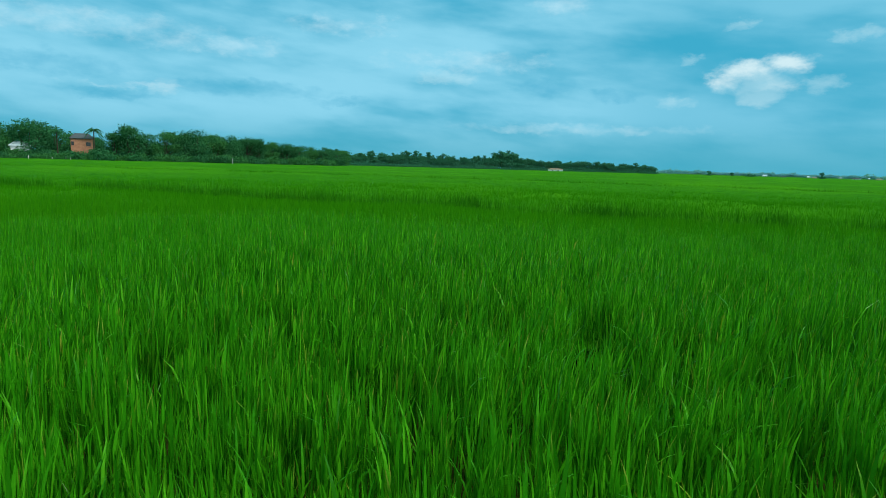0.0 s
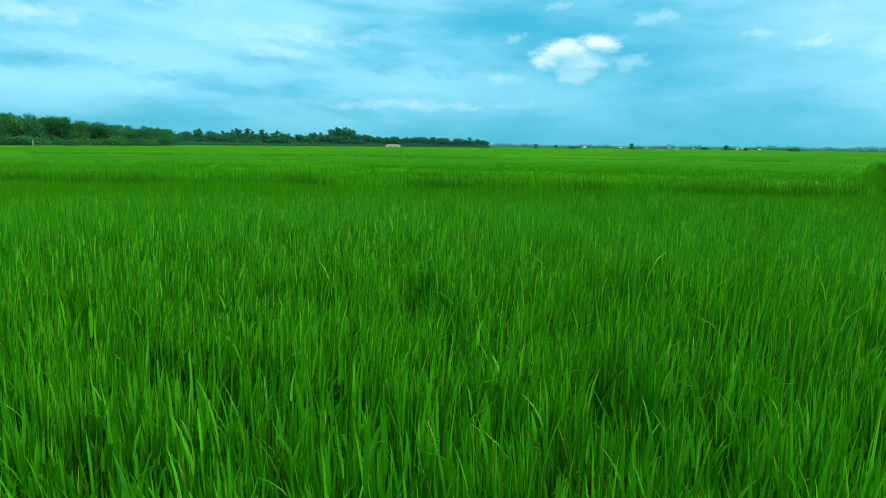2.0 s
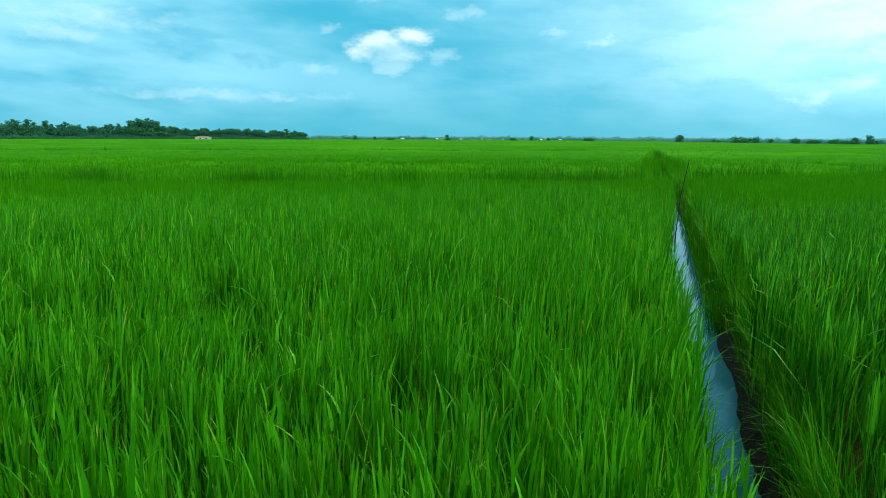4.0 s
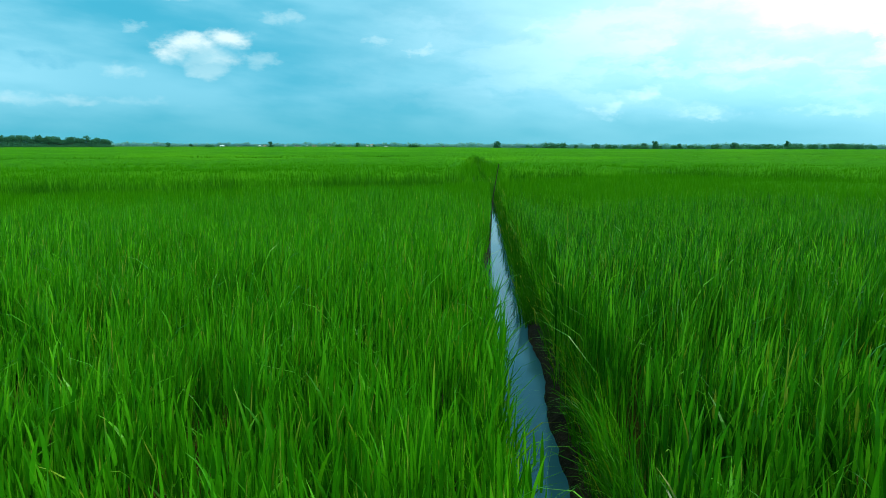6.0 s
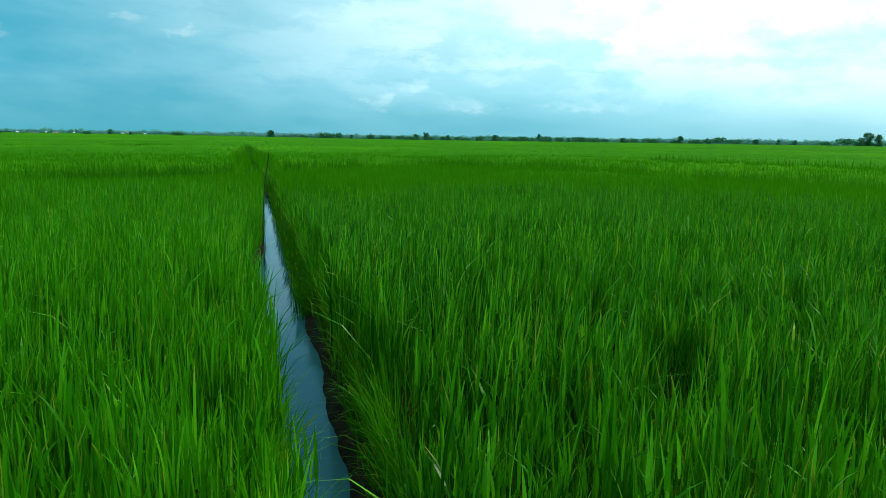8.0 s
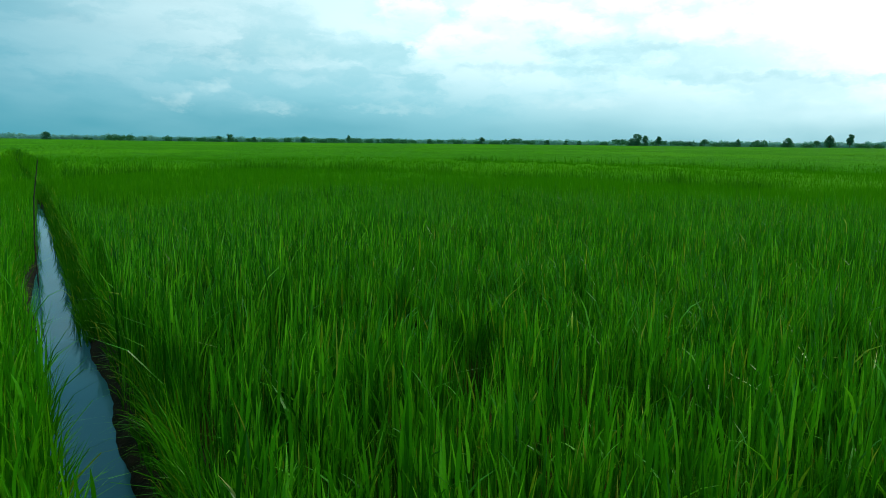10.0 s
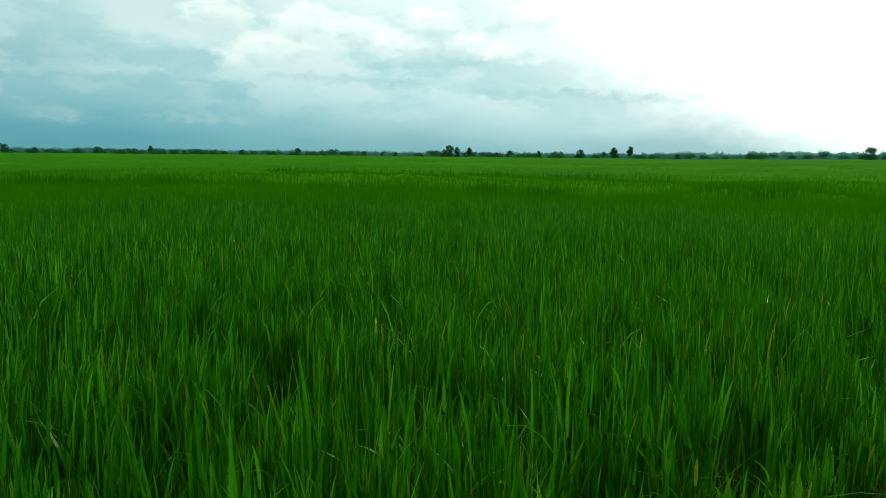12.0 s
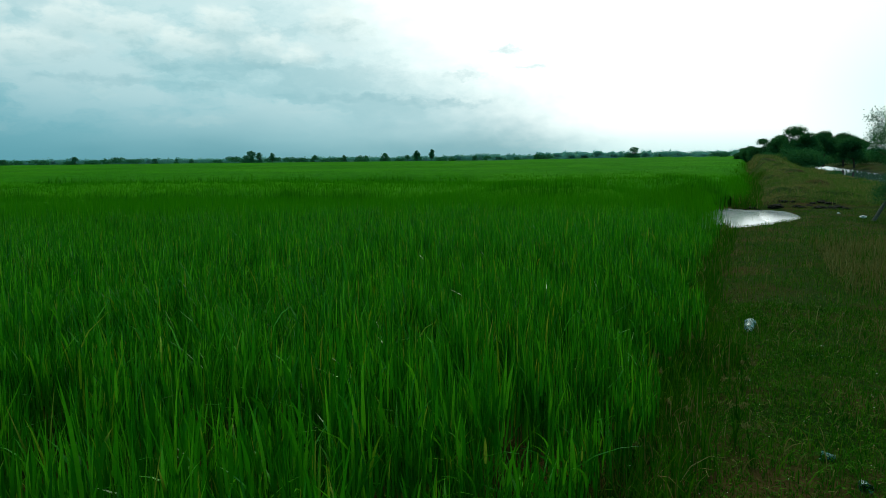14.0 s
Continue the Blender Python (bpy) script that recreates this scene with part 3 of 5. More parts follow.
canal = new("canal_water", strip_water("canal_water", [at_bank(s, -6.0) for s in steps], [at_bank(s, -15.0) for s in steps], -0.35, CANAL_WATER))
tagged(canal, "sky-reflecting canal behind the grassy bank", "water", kind="structure")


# ------------------------------------------------------------------ rice
def canopy_height(x, y):
    h = rice_height(x, y)
    r = np.hypot(x - CX, y - CY)
    low = np.interp(r, [5, 8, 16, 40, 100, 300], [0.46, 0.42, 0.32, 0.13, 0.05, 0.02])
    bumps = np.interp(r, [5, 30, 100], [0.05, 0.05, 0.03])
    off, s = ditch_offset(x, y)
    inside, _ = bank_offset(x, y)
    reach = np.interp(s, [0, 25, 62, 66], [1.3, 1.3, 0.5, 0.01])
    fade = smoothstep(np.abs(off), reach * 0.2, reach) * smoothstep(inside, 0.05, 1.1)
    return 0.02 - fall(x, y) + (np.maximum(h - low, 0.05) + bumps * waves(x, y, 0.9, 41) + 0.05 * waves(x, y, 25, 43) * smoothstep(r, 30, 120)) * fade


def canopy_keep(x, y):
    off, s = ditch_offset(x, y)
    inside, _ = bank_offset(x, y)
    return (inside > 0.05) & (puddle_shape(x, y) > 1.35) & ((np.abs(off) > np.interp(s, [0, 24, 60], [0.30, 0.28, 0.05])) | (s > 62))


ring = np.concatenate([np.geomspace(5, 60, 72), np.geomspace(62, 1900, 48)])
turns = np.radians(np.concatenate([np.linspace(-50, 44, 220, endpoint=False), np.linspace(44, 53, 220, endpoint=False), np.linspace(53, 132, 190, endpoint=False), np.linspace(132, 140, 240, endpoint=False), np.linspace(140, 156, 20)]))
field = new("rice_field", polar_sheet("rice_field", ring, turns, canopy_height, [CANOPY], canopy_keep))
tagged(field, "dense bright green rice field in flooded soil, reaching far off", "rice", kind="stuff")


def rice_points(r0, r1, density, rng, hill=0.0, az=(-46, 154)):
    """Random places in a ring sector where rice grows; hill: spacing of the planted tufts that they gather in."""
    end, r1 = r1, r1 * 1.25
    area = math.radians(az[1] - az[0]) / 2 * (r1 * r1 - r0 * r0)
    count = int(area * density)
    if hill:
        tufts = int(area / hill ** 2)
        r = np.sqrt(rng.uniform(r0 * r0, r1 * r1, tufts))
        a = np.radians(rng.uniform(*az, tufts))
        tx, ty = CX + r * np.sin(a), CY + r * np.cos(a)
        tx, ty = np.round(tx / hill) * hill + rng.normal(0, hill * 0.16, tufts), np.round(ty / hill) * hill + rng.normal(0, hill * 0.16, tufts)
        pick = rng.integers(0, tufts, count)
        spread = hill * 0.27
        x, y = tx[pick] + rng.normal(0, spread, count), ty[pick] + rng.normal(0, spread, count)
    else:
        r = np.sqrt(rng.uniform(r0 * r0, r1 * r1, count))
        a = np.radians(rng.uniform(*az, count))
        x, y = CX + r * np.sin(a), CY + r * np.cos(a)
    h = rice_height(x, y)
    off, sd = ditch_offset(x, y)
    bare = (off < 0) & (off > -2.6) & (sd < 7) & (waves(x, y, 0.75, 71) > 0.75)
    far = np.hypot(x - CX, y - CY)
    come = smoothstep(far, r0, r0 * 1.25) if r0 > 1 else 1.0
    ok = (h > 0.1) & (far > 0.75) & (rng.random(len(x)) < come * (1 - smoothstep(far, end, r1))) & ~(bare & (rng.random(len(x)) < 0.85))
    return x[ok], y[ok], h[ok]


WIND = math.radians(-20)


def rice_leaves(x, y, h, width, segs, rng, root=0.55, bent=0.055, z0=0.02, even=0.115):
    """Stiff leaves that spring from the culms part of the way up; a gust leans whole patches over, and a few leaves fold."""
    n = len(x)
    tall = h * np.clip(rng.normal(0.92, even, n), 0.5, 1.22)
    lift = tall * np.where(rng.random(n) < 0.74, rng.uniform(root - 0.26, root + 0.10, n), rng.uniform(0.05, root - 0.24, n))
    gust = waves(x, y, 5.0, 91)
    way = np.where(rng.random(n) < 0.5, WIND + 0.8 * gust + rng.normal(0, 0.6, n), rng.uniform(0, 6.28, n))
    lean = np.abs(rng.normal(0.10, 0.10, n)) + 0.015 + 0.10 * smoothstep(gust, 0.1, 1.0)
    fold = rng.random(n) < bent
    lean = np.where(fold, rng.uniform(0.40, 0.80, n), lean)
    base = np.stack([x, y, z0 + lift - fall(x, y)], 1)
    return blades(base, tall - lift, way, lean, width * rng.uniform(0.55, 1.3, n), segs, 0.14, rng=rng)


def dry_share(x, y):
    az = np.degrees(np.arctan2(x - CX, y - CY))
    return np.interp(az, [-40, 30, 70, 95, 130], [0.003, 0.004, 0.006, 0.024, 0.028])


def rice_stuff(name, r0, r1, density, width, segs, seed, hill=0.0, root=0.55, label="", clear=None, leaf=None, even=0.115):
    rng = np.random.default_rng(seed)
    x, y, h = rice_points(r0, r1, density, rng, hill)
    if clear is not None:
        ok = ~clear(x, y)
        x, y, h = x[ok], y[ok], h[ok]
    v, t, per = rice_leaves(x, y, h, width, segs, rng, root, even=even)
    dry = rng.random(len(x)) < dry_share(x, y)
    kind = np.where(dry, 1, np.where(ditch_offset(x, y)[0] < 0, 2, 0))
    ob = new(name, mesh_from(name, v, t, [leaf] * 3 if leaf else [RICE, RICE_DRY, RICE_DEEP], np.repeat(kind, per), tip=along_blade(len(x), segs)))
    ob.parent = field
    tagged(ob, label, kind="stuff")
    return ob


# the plants nearest to the path, each tuft on its own
TUFT = 0.20
SITES = []
for gx in np.arange(-2.6, 3.7, TUFT):
    for gy in np.arange(-3.2, 3.2, TUFT):
        r = math.hypot(gx - CX, gy - CY)
        if 0.95 < r < 2.62 and -44 < math.degrees(math.atan2(gx - CX, gy - CY)) < 146:
            off = float(ditch_offset(np.array(gx), np.array(gy))[0])
            gap = off < -0.5 and float(waves(np.array(gx), np.array(gy), 0.9, 71)) > 0.62
            if float(rice_height(np.array(gx), np.array(gy))) > 0.1 and not gap:
                SITES.append((gx, gy))


def rice_plant(seed, leaf):
    """One planted tuft: a sheaf of culms and long leaves."""
    rng = np.random.default_rng(seed)
    n = 76
    x, y = rng.normal(0, 0.048, n), rng.normal(0, 0.048, n)
    v, t, per = rice_leaves(x, y, np.full(n, 0.80), 0.0112, 5, rng, 0.76, 0.075, 0.0)
    dry = (rng.random(n) < (0.0 if seed % 3 else 0.06)).astype(int)
    k = 9
    cx, cy = rng.normal(0, 0.022, k), rng.normal(0, 0.022, k)
    v2, t2, per2 = blades(np.stack([cx, cy, np.zeros(k)], 1), rng.uniform(0.3, 0.5, k), rng.uniform(0, 6.28, k), rng.uniform(0, 0.12, k), np.full(k, 0.008), 3, 0.05, rng=rng)
    return mesh_from("rice_plant", np.concatenate([v, v2]), np.concatenate([t, t2 + len(v)]), [leaf, RICE_DRY], np.concatenate([np.repeat(dry, per), np.zeros(len(t2), int)]), tip=np.concatenate([along_blade(n, 5), along_blade(k, 3) * 0.5]))


PLANTS = [rice_plant(400 + k, RICE) for k in range(9)]
PLANTS_DEEP = [rice_plant(420 + k, RICE_DEEP) for k in range(9)]
random.seed(3)
for gx, gy in SITES:
    x, y = gx + random.gauss(0, 0.03), gy + random.gauss(0, 0.03)
    h = float(rice_height(np.array(x), np.array(y)))
    if h < 0.1:
        continue
    az = math.degrees(math.atan2(x - CX, y - CY))
    pick = random.randrange(9) if az > 60 or random.random() < 0.3 else random.choice((0, 1, 3, 4, 6, 7))
    side = float(ditch_offset(np.array(x), np.array(y))[0])
    ob = new("rice_plant", (PLANTS if side > 0 else PLANTS_DEEP)[pick])
    ob.parent = field
    s = h / 0.80 * random.uniform(0.84, 1.10)
    ob.matrix_basis = Matrix.Translation((x, y, 0.0)) @ Matrix.Rotation(random.uniform(0, 6.28), 4, "Z") @ Matrix.Diagonal((1, 1, s, 1))


def planted(x, y):
    az = np.degrees(np.arctan2(x - CX, y - CY))
    return (np.hypot(x - CX, y - CY) < 2.55) & (az > -44) & (az < 146)


rice_stuff("rice_leaves", 0.95, 4.6, 2000, 0.0100, 3, 1, TUFT, 0.76, "tall green rice plants with erect narrow leaves", planted)
rice_stuff("rice_leaves", 4.6, 7.2, 1150, 0.0100, 2, 2, 0.20, 0.76, "green rice leaves a few metres off")
rice_stuff("rice_leaves", 7.2, 11.0, 900, 0.0135, 1, 6, 0.20, 0.78, "green rice leaves a few metres off", even=0.09)
rice_stuff("rice_leaves", 11.0, 18.0, 500, 0.0135, 1, 3, 0.0, 0.76, "green rice leaves across the field", leaf=RICE_SOFT, even=0.07)
rice_stuff("rice_leaves", 18.0, 33.0, 170, 0.022, 1, 7, 0.0, 0.76, "green rice leaves across the field", leaf=RICE_SOFT, even=0.05)
rice_stuff("rice_leaves", 33.0, 90.0, 10, 0.055, 1, 4, 0.0, 0.90, "far yellowish green rice leaves", leaf=RICE_FAR, even=0.035)
rice_stuff("rice_leaves", 90.0, 300.0, 0.5, 0.14, 1, 5, 0.0, 0.86, "distant yellowish green rice", leaf=RICE_FAR, even=0.03)


def bund_weeds(name, pts, wide, density, tall, width, seed, label):
    """Darker, coarser grass on the low dykes between the plots."""
    rng = np.random.default_rng(seed)
    xs, ys = [], []
    for (ax, ay), (bx, by) in zip(pts, pts[1:]):
        length = math.hypot(bx - ax, by - ay)
        k = int(length * wide * 2 * density)
        t, o = rng.random(k), rng.normal(0, wide * 0.6, k)
        ux, uy = (bx - ax) / length, (by - ay) / length
        xs.append(ax + (bx - ax) * t - uy * o)
        ys.append(ay + (by - ay) * t + ux * o)
    x, y = np.concatenate(xs), np.concatenate(ys)
    x, y = x + 0.6 * waves(x, y, 6, seed), y + 0.6 * waves(x, y, 6, seed + 1)
    gaps = smoothstep(waves(x, y, 6, seed + 2), -1.1, 0.1)
    ok = (rng.random(len(x)) < 0.35 + 0.65 * gaps) & (np.abs(ditch_offset(x, y)[0]) > 0.9)
    x, y, gaps = x[ok], y[ok], gaps[ok]
    n = len(x)
    h = tall * rng.uniform(0.6, 1.15, n) * (0.75 + 0.25 * gaps)
    v, t, per = blades(np.stack([x, y, np.full(n, 0.02)], 1), h, rng.uniform(0, 6.28, n), np.abs(rng.normal(0.1, 0.12, n)), width * rng.uniform(0.6, 1.3, n), 2, 0.15, rng=rng)
    ob = new(name, mesh_from(name, v, t, [DYKE]))
    ob.parent = field
    return tagged(ob, label, kind="stuff")


for k, (pts, wide, dens, tall, width) in enumerate(((BUND_A, 1.0, 200, 0.88, 0.014), (BUND_B, 1.1, 130, 0.86, 0.014), (BUND_C, 0.7, 160, 1.06, 0.020), (BUND_D, 0.6, 160, 1.02, 0.020), (BUND_E, 1.8, 22, 0.82, 0.045), (BUND_F, 1.4, 30, 0.86, 0.03), (BUND_G, 0.35, 260, 0.72, 0.012))):
    bund_weeds("dyke_grass", pts, wide, dens, tall, width, 500 + 5 * k, "dark green coarse grass on a low dyke")


def ditch_fringe(name, side, s0, s1, count, seed, label, bow=0.10, reach=0.72, dead=0.05, leaf=None, inner=0.0, width=0.0085):
    """Leaves at the ditch's edge that lean out over the water."""
    rng = np.random.default_rng(seed)
    s = s0 * (s1 / s0) ** rng.random(count)
    edge = np.interp(s, [0, 3, 4.5, 6, 8, 10], [0.12, 0.16, 0.24, 0.40, 0.42, 0.24]) if side > 0 else -np.interp(s, [0, 3, 5, 20], [0.27, 0.30, 0.30, 0.14])
    off = edge + side * (np.abs(rng.normal(0.02, 0.06, count)) - inner * rng.random(count))
    o = DITCH_MID + off + np.interp(s, [0, 20, 28, 45, 75], [0, 0, 0.45, 1.1, 2.1])
    x, y = s * DIR[0] + o * NRM[0], s * DIR[1] + o * NRM[1]
    over = math.atan2(-side * NRM[1], -side * NRM[0])
    h = rng.uniform(0.30, reach, count)
    lean = np.abs(rng.normal(bow, 0.14, count))
    v, t, per = blades(np.stack([x, y, np.full(count, -0.02)], 1), h, over + rng.normal(0, 0.8, count), lean, width * rng.uniform(0.7, 1.3, count), 4, 0.3, rng=rng)
    dry = rng.random(count) < dead
    ob = new(name, mesh_from(name, v, t, [leaf or RICE, RICE_DRY], np.repeat(dry.astype(int), per)))
    ob.parent = field
    return tagged(ob, label, kind="stuff")


ditch_fringe("ditch_edge_leaves", 1, 1.3, 26, 2200, 61, "rice leaves leaning over the ditch water")
ditch_fringe("ditch_edge_leaves", -1, 1.3, 26, 1700, 62, "rice leaves leaning over the ditch water", 0.22)


ditch_fringe("ditch_edge_leaves", 1, 1.4, 4.2, 380, 63, "long rice leaves bowing over the ditch", 0.30, 0.85)
ditch_fringe("ditch_edge_leaves", -1, 1.4, 5.0, 500, 64, "long rice leaves bowing over the ditch", 0.26, 0.80)

ditch_fringe("ditch_edge_weeds", -1, 1.5, 21, 1500, 66, "dark weeds and withered leaves on the ditch's muddy bank", 0.30, 0.30, 0.08, DYKE, 0.10, 0.0065)
ditch_fringe("ditch_edge_weeds", 1, 20.0, 46, 600, 67, "dark weeds closing the far end of the ditch", 0.10, 0.50, 0.04, DYKE, 0.30, 0.018)
ditch_fringe("ditch_edge_weeds", -1, 18.5, 46, 900, 68, "dark weeds closing the far end of the ditch", 0.10, 0.56, 0.04, DYKE, 0.30, 0.018)
ditch_fringe("ditch_edge_weeds", -1, 6.0, 22, 2200, 69, "dark withered weeds hanging over the mud of the ditch", 0.22, 0.34, 0.05, DYKE, 0.22, 0.011)
ditch_fringe("ditch_edge_leaves", 1, 6.3, 8.3, 170, 65, "half-dead yellow rice leaves drooping to the ditch", 0.40, 0.50, 0.75)


# ------------------------------------------------------------------ trees
def leaf_mass(blobs, count, size, mat, seed, flat=0.0):
    """Clusters of small leaves: blobs are (x, y, z, rx, ry, rz)."""
    rng = np.random.default_rng(seed)
    vol = np.array([b[3] * b[4] * b[5] for b in blobs]) ** 0.67
    pick = rng.choice(len(blobs), count, p=vol / vol.sum())
    b = np.array(blobs)[pick]
    d = rng.normal(size=(count, 3))
    d /= np.linalg.norm(d, axis=1)[:, None]
    rad = rng.uniform(0.1, 1.0, count) ** 0.5 * (1 + 0.13 * rng.normal(size=count))
    c = b[:, :3] + d * b[:, 3:] * rad[:, None]
    u = rng.normal(size=(count, 3))
    u[:, 2] *= 1 - flat
    u /= np.linalg.norm(u, axis=1)[:, None]
    w = np.cross(u, rng.normal(size=(count, 3)))
    w /= np.linalg.norm(w, axis=1)[:, None]
    s = size * rng.uniform(0.5, 1.3, count)[:, None]
    v = np.stack([c - u * s + w * s * 0.30, c - w * s * 0.62, c + u * s + w * s * 0.30], 1).reshape(-1, 3)
    t = np.arange(count * 3).reshape(-1, 3)
    return mesh_from("crown", v, t, [mat])


def broad_tree(seed, tall, wide, mat, leaves=900, leaf=0.35, bare=0.25, name="tree"):
    """A round-headed tree with limbs; the crown is made of leaf clusters with gaps."""
    rng = np.random.default_rng(seed)
    root = new(name)
    bm = bmesh.new()
    fork = tall * (bare + 0.1)
    bend = rng.normal(0, 0.04, 2) * tall
    tube(bm, [(0, 0, -0.1), (bend[0] * 0.5, bend[1] * 0.5, fork * 0.6), (bend[0], bend[1], fork), (bend[0] * 1.3, bend[1] * 1.3, tall * 0.75)], [tall * 0.035, tall * 0.027, tall * 0.022, tall * 0.006])
    blobs = []
    for k in range(13):
        a = k * 2.4 + rng.uniform(0, 0.8)
        far = wide * 0.5 * rng.uniform(0.2, 0.76)
        zc = tall * rng.uniform(bare + 0.22, 0.86) - far * 0.15
        p = (bend[0] + far * math.cos(a), bend[1] + far * math.sin(a), zc)
        tube(bm, [(bend[0], bend[1], fork * 0.9), (p[0] * 0.5, p[1] * 0.5, (fork + zc) * 0.5), p], [tall * 0.014, tall * 0.009, tall * 0.003], 5)
        s = rng.uniform(0.75, 1.25)
        blobs.append((*p, wide * 0.22 * s, wide * 0.22 * s, tall * 0.15 * s))
    blobs.append((bend[0], bend[1], tall * 0.86, wide * 0.24, wide * 0.24, tall * 0.13))
    if bare < 0.1:
        for k in range(6):
            a = k * 1.05 + rng.uniform(0, 0.5)
            blobs.append((wide * 0.30 * math.cos(a), wide * 0.30 * math.sin(a), tall * rng.uniform(0.12, 0.26), wide * 0.20, wide * 0.20, tall * 0.15))
    part("trunk", bm, BARK, root)
    part_data("crown", leaf_mass(blobs, leaves, leaf, mat, seed), root)
    return root


def feather_tree(seed, tall, wide, mat, leaves=700, leaf=0.4):
    """A slim upright tree with a ragged, feathery crown."""
    rng = np.random.default_rng(seed)
    root = new("slim_tree")
    bm = bmesh.new()
    tube(bm, [(0, 0, -0.1), (0.02 * tall, 0, tall * 0.5), (0.01 * tall, 0.02 * tall, tall * 0.97)], [tall * 0.022, tall * 0.015, tall * 0.003])
    blobs = []
    for k in range(10):
        f = k / 9
        r = wide * 0.5 * (1 - 0.5 * f) * rng.uniform(0.5, 1.0)
        a = rng.uniform(0, 6.28)
        zc = tall * (0.25 + 0.72 * f)
        p = (r * 0.6 * math.cos(a), r * 0.6 * math.sin(a), zc)
        tube(bm, [(0, 0, zc * 0.9), p], [tall * 0.008, tall * 0.002], 4)
        blobs.append((*p, r * 0.8 + 0.1, r * 0.8 + 0.1, tall * 0.09))
    part("trunk", bm, BARK, root)
    part_data("crown", leaf_mass(blobs, leaves, leaf, mat, seed), root)
    return root


def palm_tree(seed, tall, reach, fronds, mat, fan=False):
    """A palm: ringed trunk and a head of drooping fronds (or of round fans)."""
    rng = np.random.default_rng(seed)
    root = new("palm_tree")
    bm = bmesh.new()
    lean = rng.normal(0, 0.04, 2) * tall
    tube(bm, [(0, 0, -0.1), (lean[0] * 0.3, lean[1] * 0.3, tall * 0.4), (lean[0], lean[1], tall * 0.92)], [tall * 0.026, tall * 0.018, tall * 0.015])
    part("trunk", bm, BARK, root)
    verts, tris = [], []
    head = np.array([lean[0], lean[1], tall * 0.92])
    for k in range(fronds):
        a, rise = k * 2.4 + rng.uniform(0, 0.5), rng.uniform(-0.4, 1.0)
        way = np.array([math.cos(a), math.sin(a), 0.0])
        side = np.array([-math.sin(a), math.cos(a), 0.0])
        if fan:
            c = head + way * reach * 0.6 * math.cos(rise) + np.array([0, 0, reach * 0.7 * math.sin(rise)])
            for j in range(12):
                b = 2 * math.pi * j / 12
                tip = c + (side * math.cos(b) + (way * 0.4 + np.array([0, 0, 0.9])) * math.sin(b)) * reach * rng.uniform(0.32, 0.5)
                cr = np.cross(tip - c, way)
                cr = cr / (np.linalg.norm(cr) + 1e-6) * reach * 0.10
                i = len(verts)
                verts += [c - cr, c + cr, tip]
                tris.append((i, i + 1, i + 2))
            continue
        for j in range(12):
            f = (j + 1) / 12
            spine = head + way * reach * f + np.array([0, 0, reach * (rise * f - 0.85 * f * f)])
            for sgn in (-1, 1):
                tip = spine + side * sgn * reach * 0.26 * (1.1 - f * 0.7) + way * reach * 0.10 - np.array([0, 0, reach * 0.16])
                i = len(verts)
                verts += [spine - way * reach * 0.04, spine + way * reach * 0.04, tip]
                tris.append((i, i + 1, i + 2))
    part_data("crown", mesh_from("crown", verts, tris, [mat]), root)
    return root


def bush(seed, tall, wide, mat, leaves=350, leaf=0.3):
    rng = np.random.default_rng(seed)
    blobs = [(rng.uniform(-0.3, 0.3) * wide, rng.uniform(-0.3, 0.3) * wide, tall * rng.uniform(0.3, 0.6), wide * 0.3, wide * 0.3, tall * 0.36) for _ in range(5)]
    me = leaf_mass(blobs, leaves, leaf, mat, seed)
    me.name = "bush"
    return new("bush", me)


def sunk(az, d):
    a = radians(az)
    return float(fall(np.array(CX + d * math.sin(a)), np.array(CY + d * math.cos(a))))


def put_polar(az, d, z=0.0, turn=0.0, scale=1.0, squash=1.0):
    a = radians(az)
    return Matrix.Translation((CX + d * math.sin(a), CY + d * math.cos(a), z - sunk(az, d))) @ Matrix.Rotation(turn, 4, "Z") @ Matrix.Diagonal((scale * squash, scale * squash, scale, 1))


def use(stock, m, label, category, group):
    """Places a stock tree: a copy with its own pose."""
    ob = copy_thing(stock, m)
    ob.matrix_basis = m
    return tagged(ob, label, category, group)


random.seed(5)
BROAD = [broad_tree(100 + k, 10, 7.6 + 1.2 * (k % 4), FOLIAGE_PALE if k % 3 == 1 else FOLIAGE, 4200, 0.29, 0.02) for k in range(7)]
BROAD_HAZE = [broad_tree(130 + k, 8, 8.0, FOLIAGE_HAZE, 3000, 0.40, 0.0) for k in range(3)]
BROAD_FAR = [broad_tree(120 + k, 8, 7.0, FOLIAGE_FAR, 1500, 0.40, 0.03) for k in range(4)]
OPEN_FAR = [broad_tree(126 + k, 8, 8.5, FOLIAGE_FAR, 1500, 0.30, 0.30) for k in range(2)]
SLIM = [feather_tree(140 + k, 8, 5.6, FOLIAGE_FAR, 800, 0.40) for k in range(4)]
COCONUT = palm_tree(150, 10, 2.3, 22, FOLIAGE)
TALL_CROWN = broad_tree(181, 8, 4.6, FOLIAGE_FAR, 2400, 0.30, 0.14)
BUSHES = [bush(160 + k, 2.4, 4.5, FOLIAGE_PALE if k % 2 else FOLIAGE, 800, 0.21) for k in range(4)]
BUSHES_FAR = [bush(170 + k, 3.0, 6.0, FOLIAGE_FAR, 380, 0.40) for k in range(3)]
STOCK = BROAD + BROAD_FAR + OPEN_FAR + BROAD_HAZE + SLIM + [COCONUT, TALL_CROWN] + BUSHES + BUSHES_FAR


def top_height(el, d):
    return 1.65 + d * math.tan(radians(el))


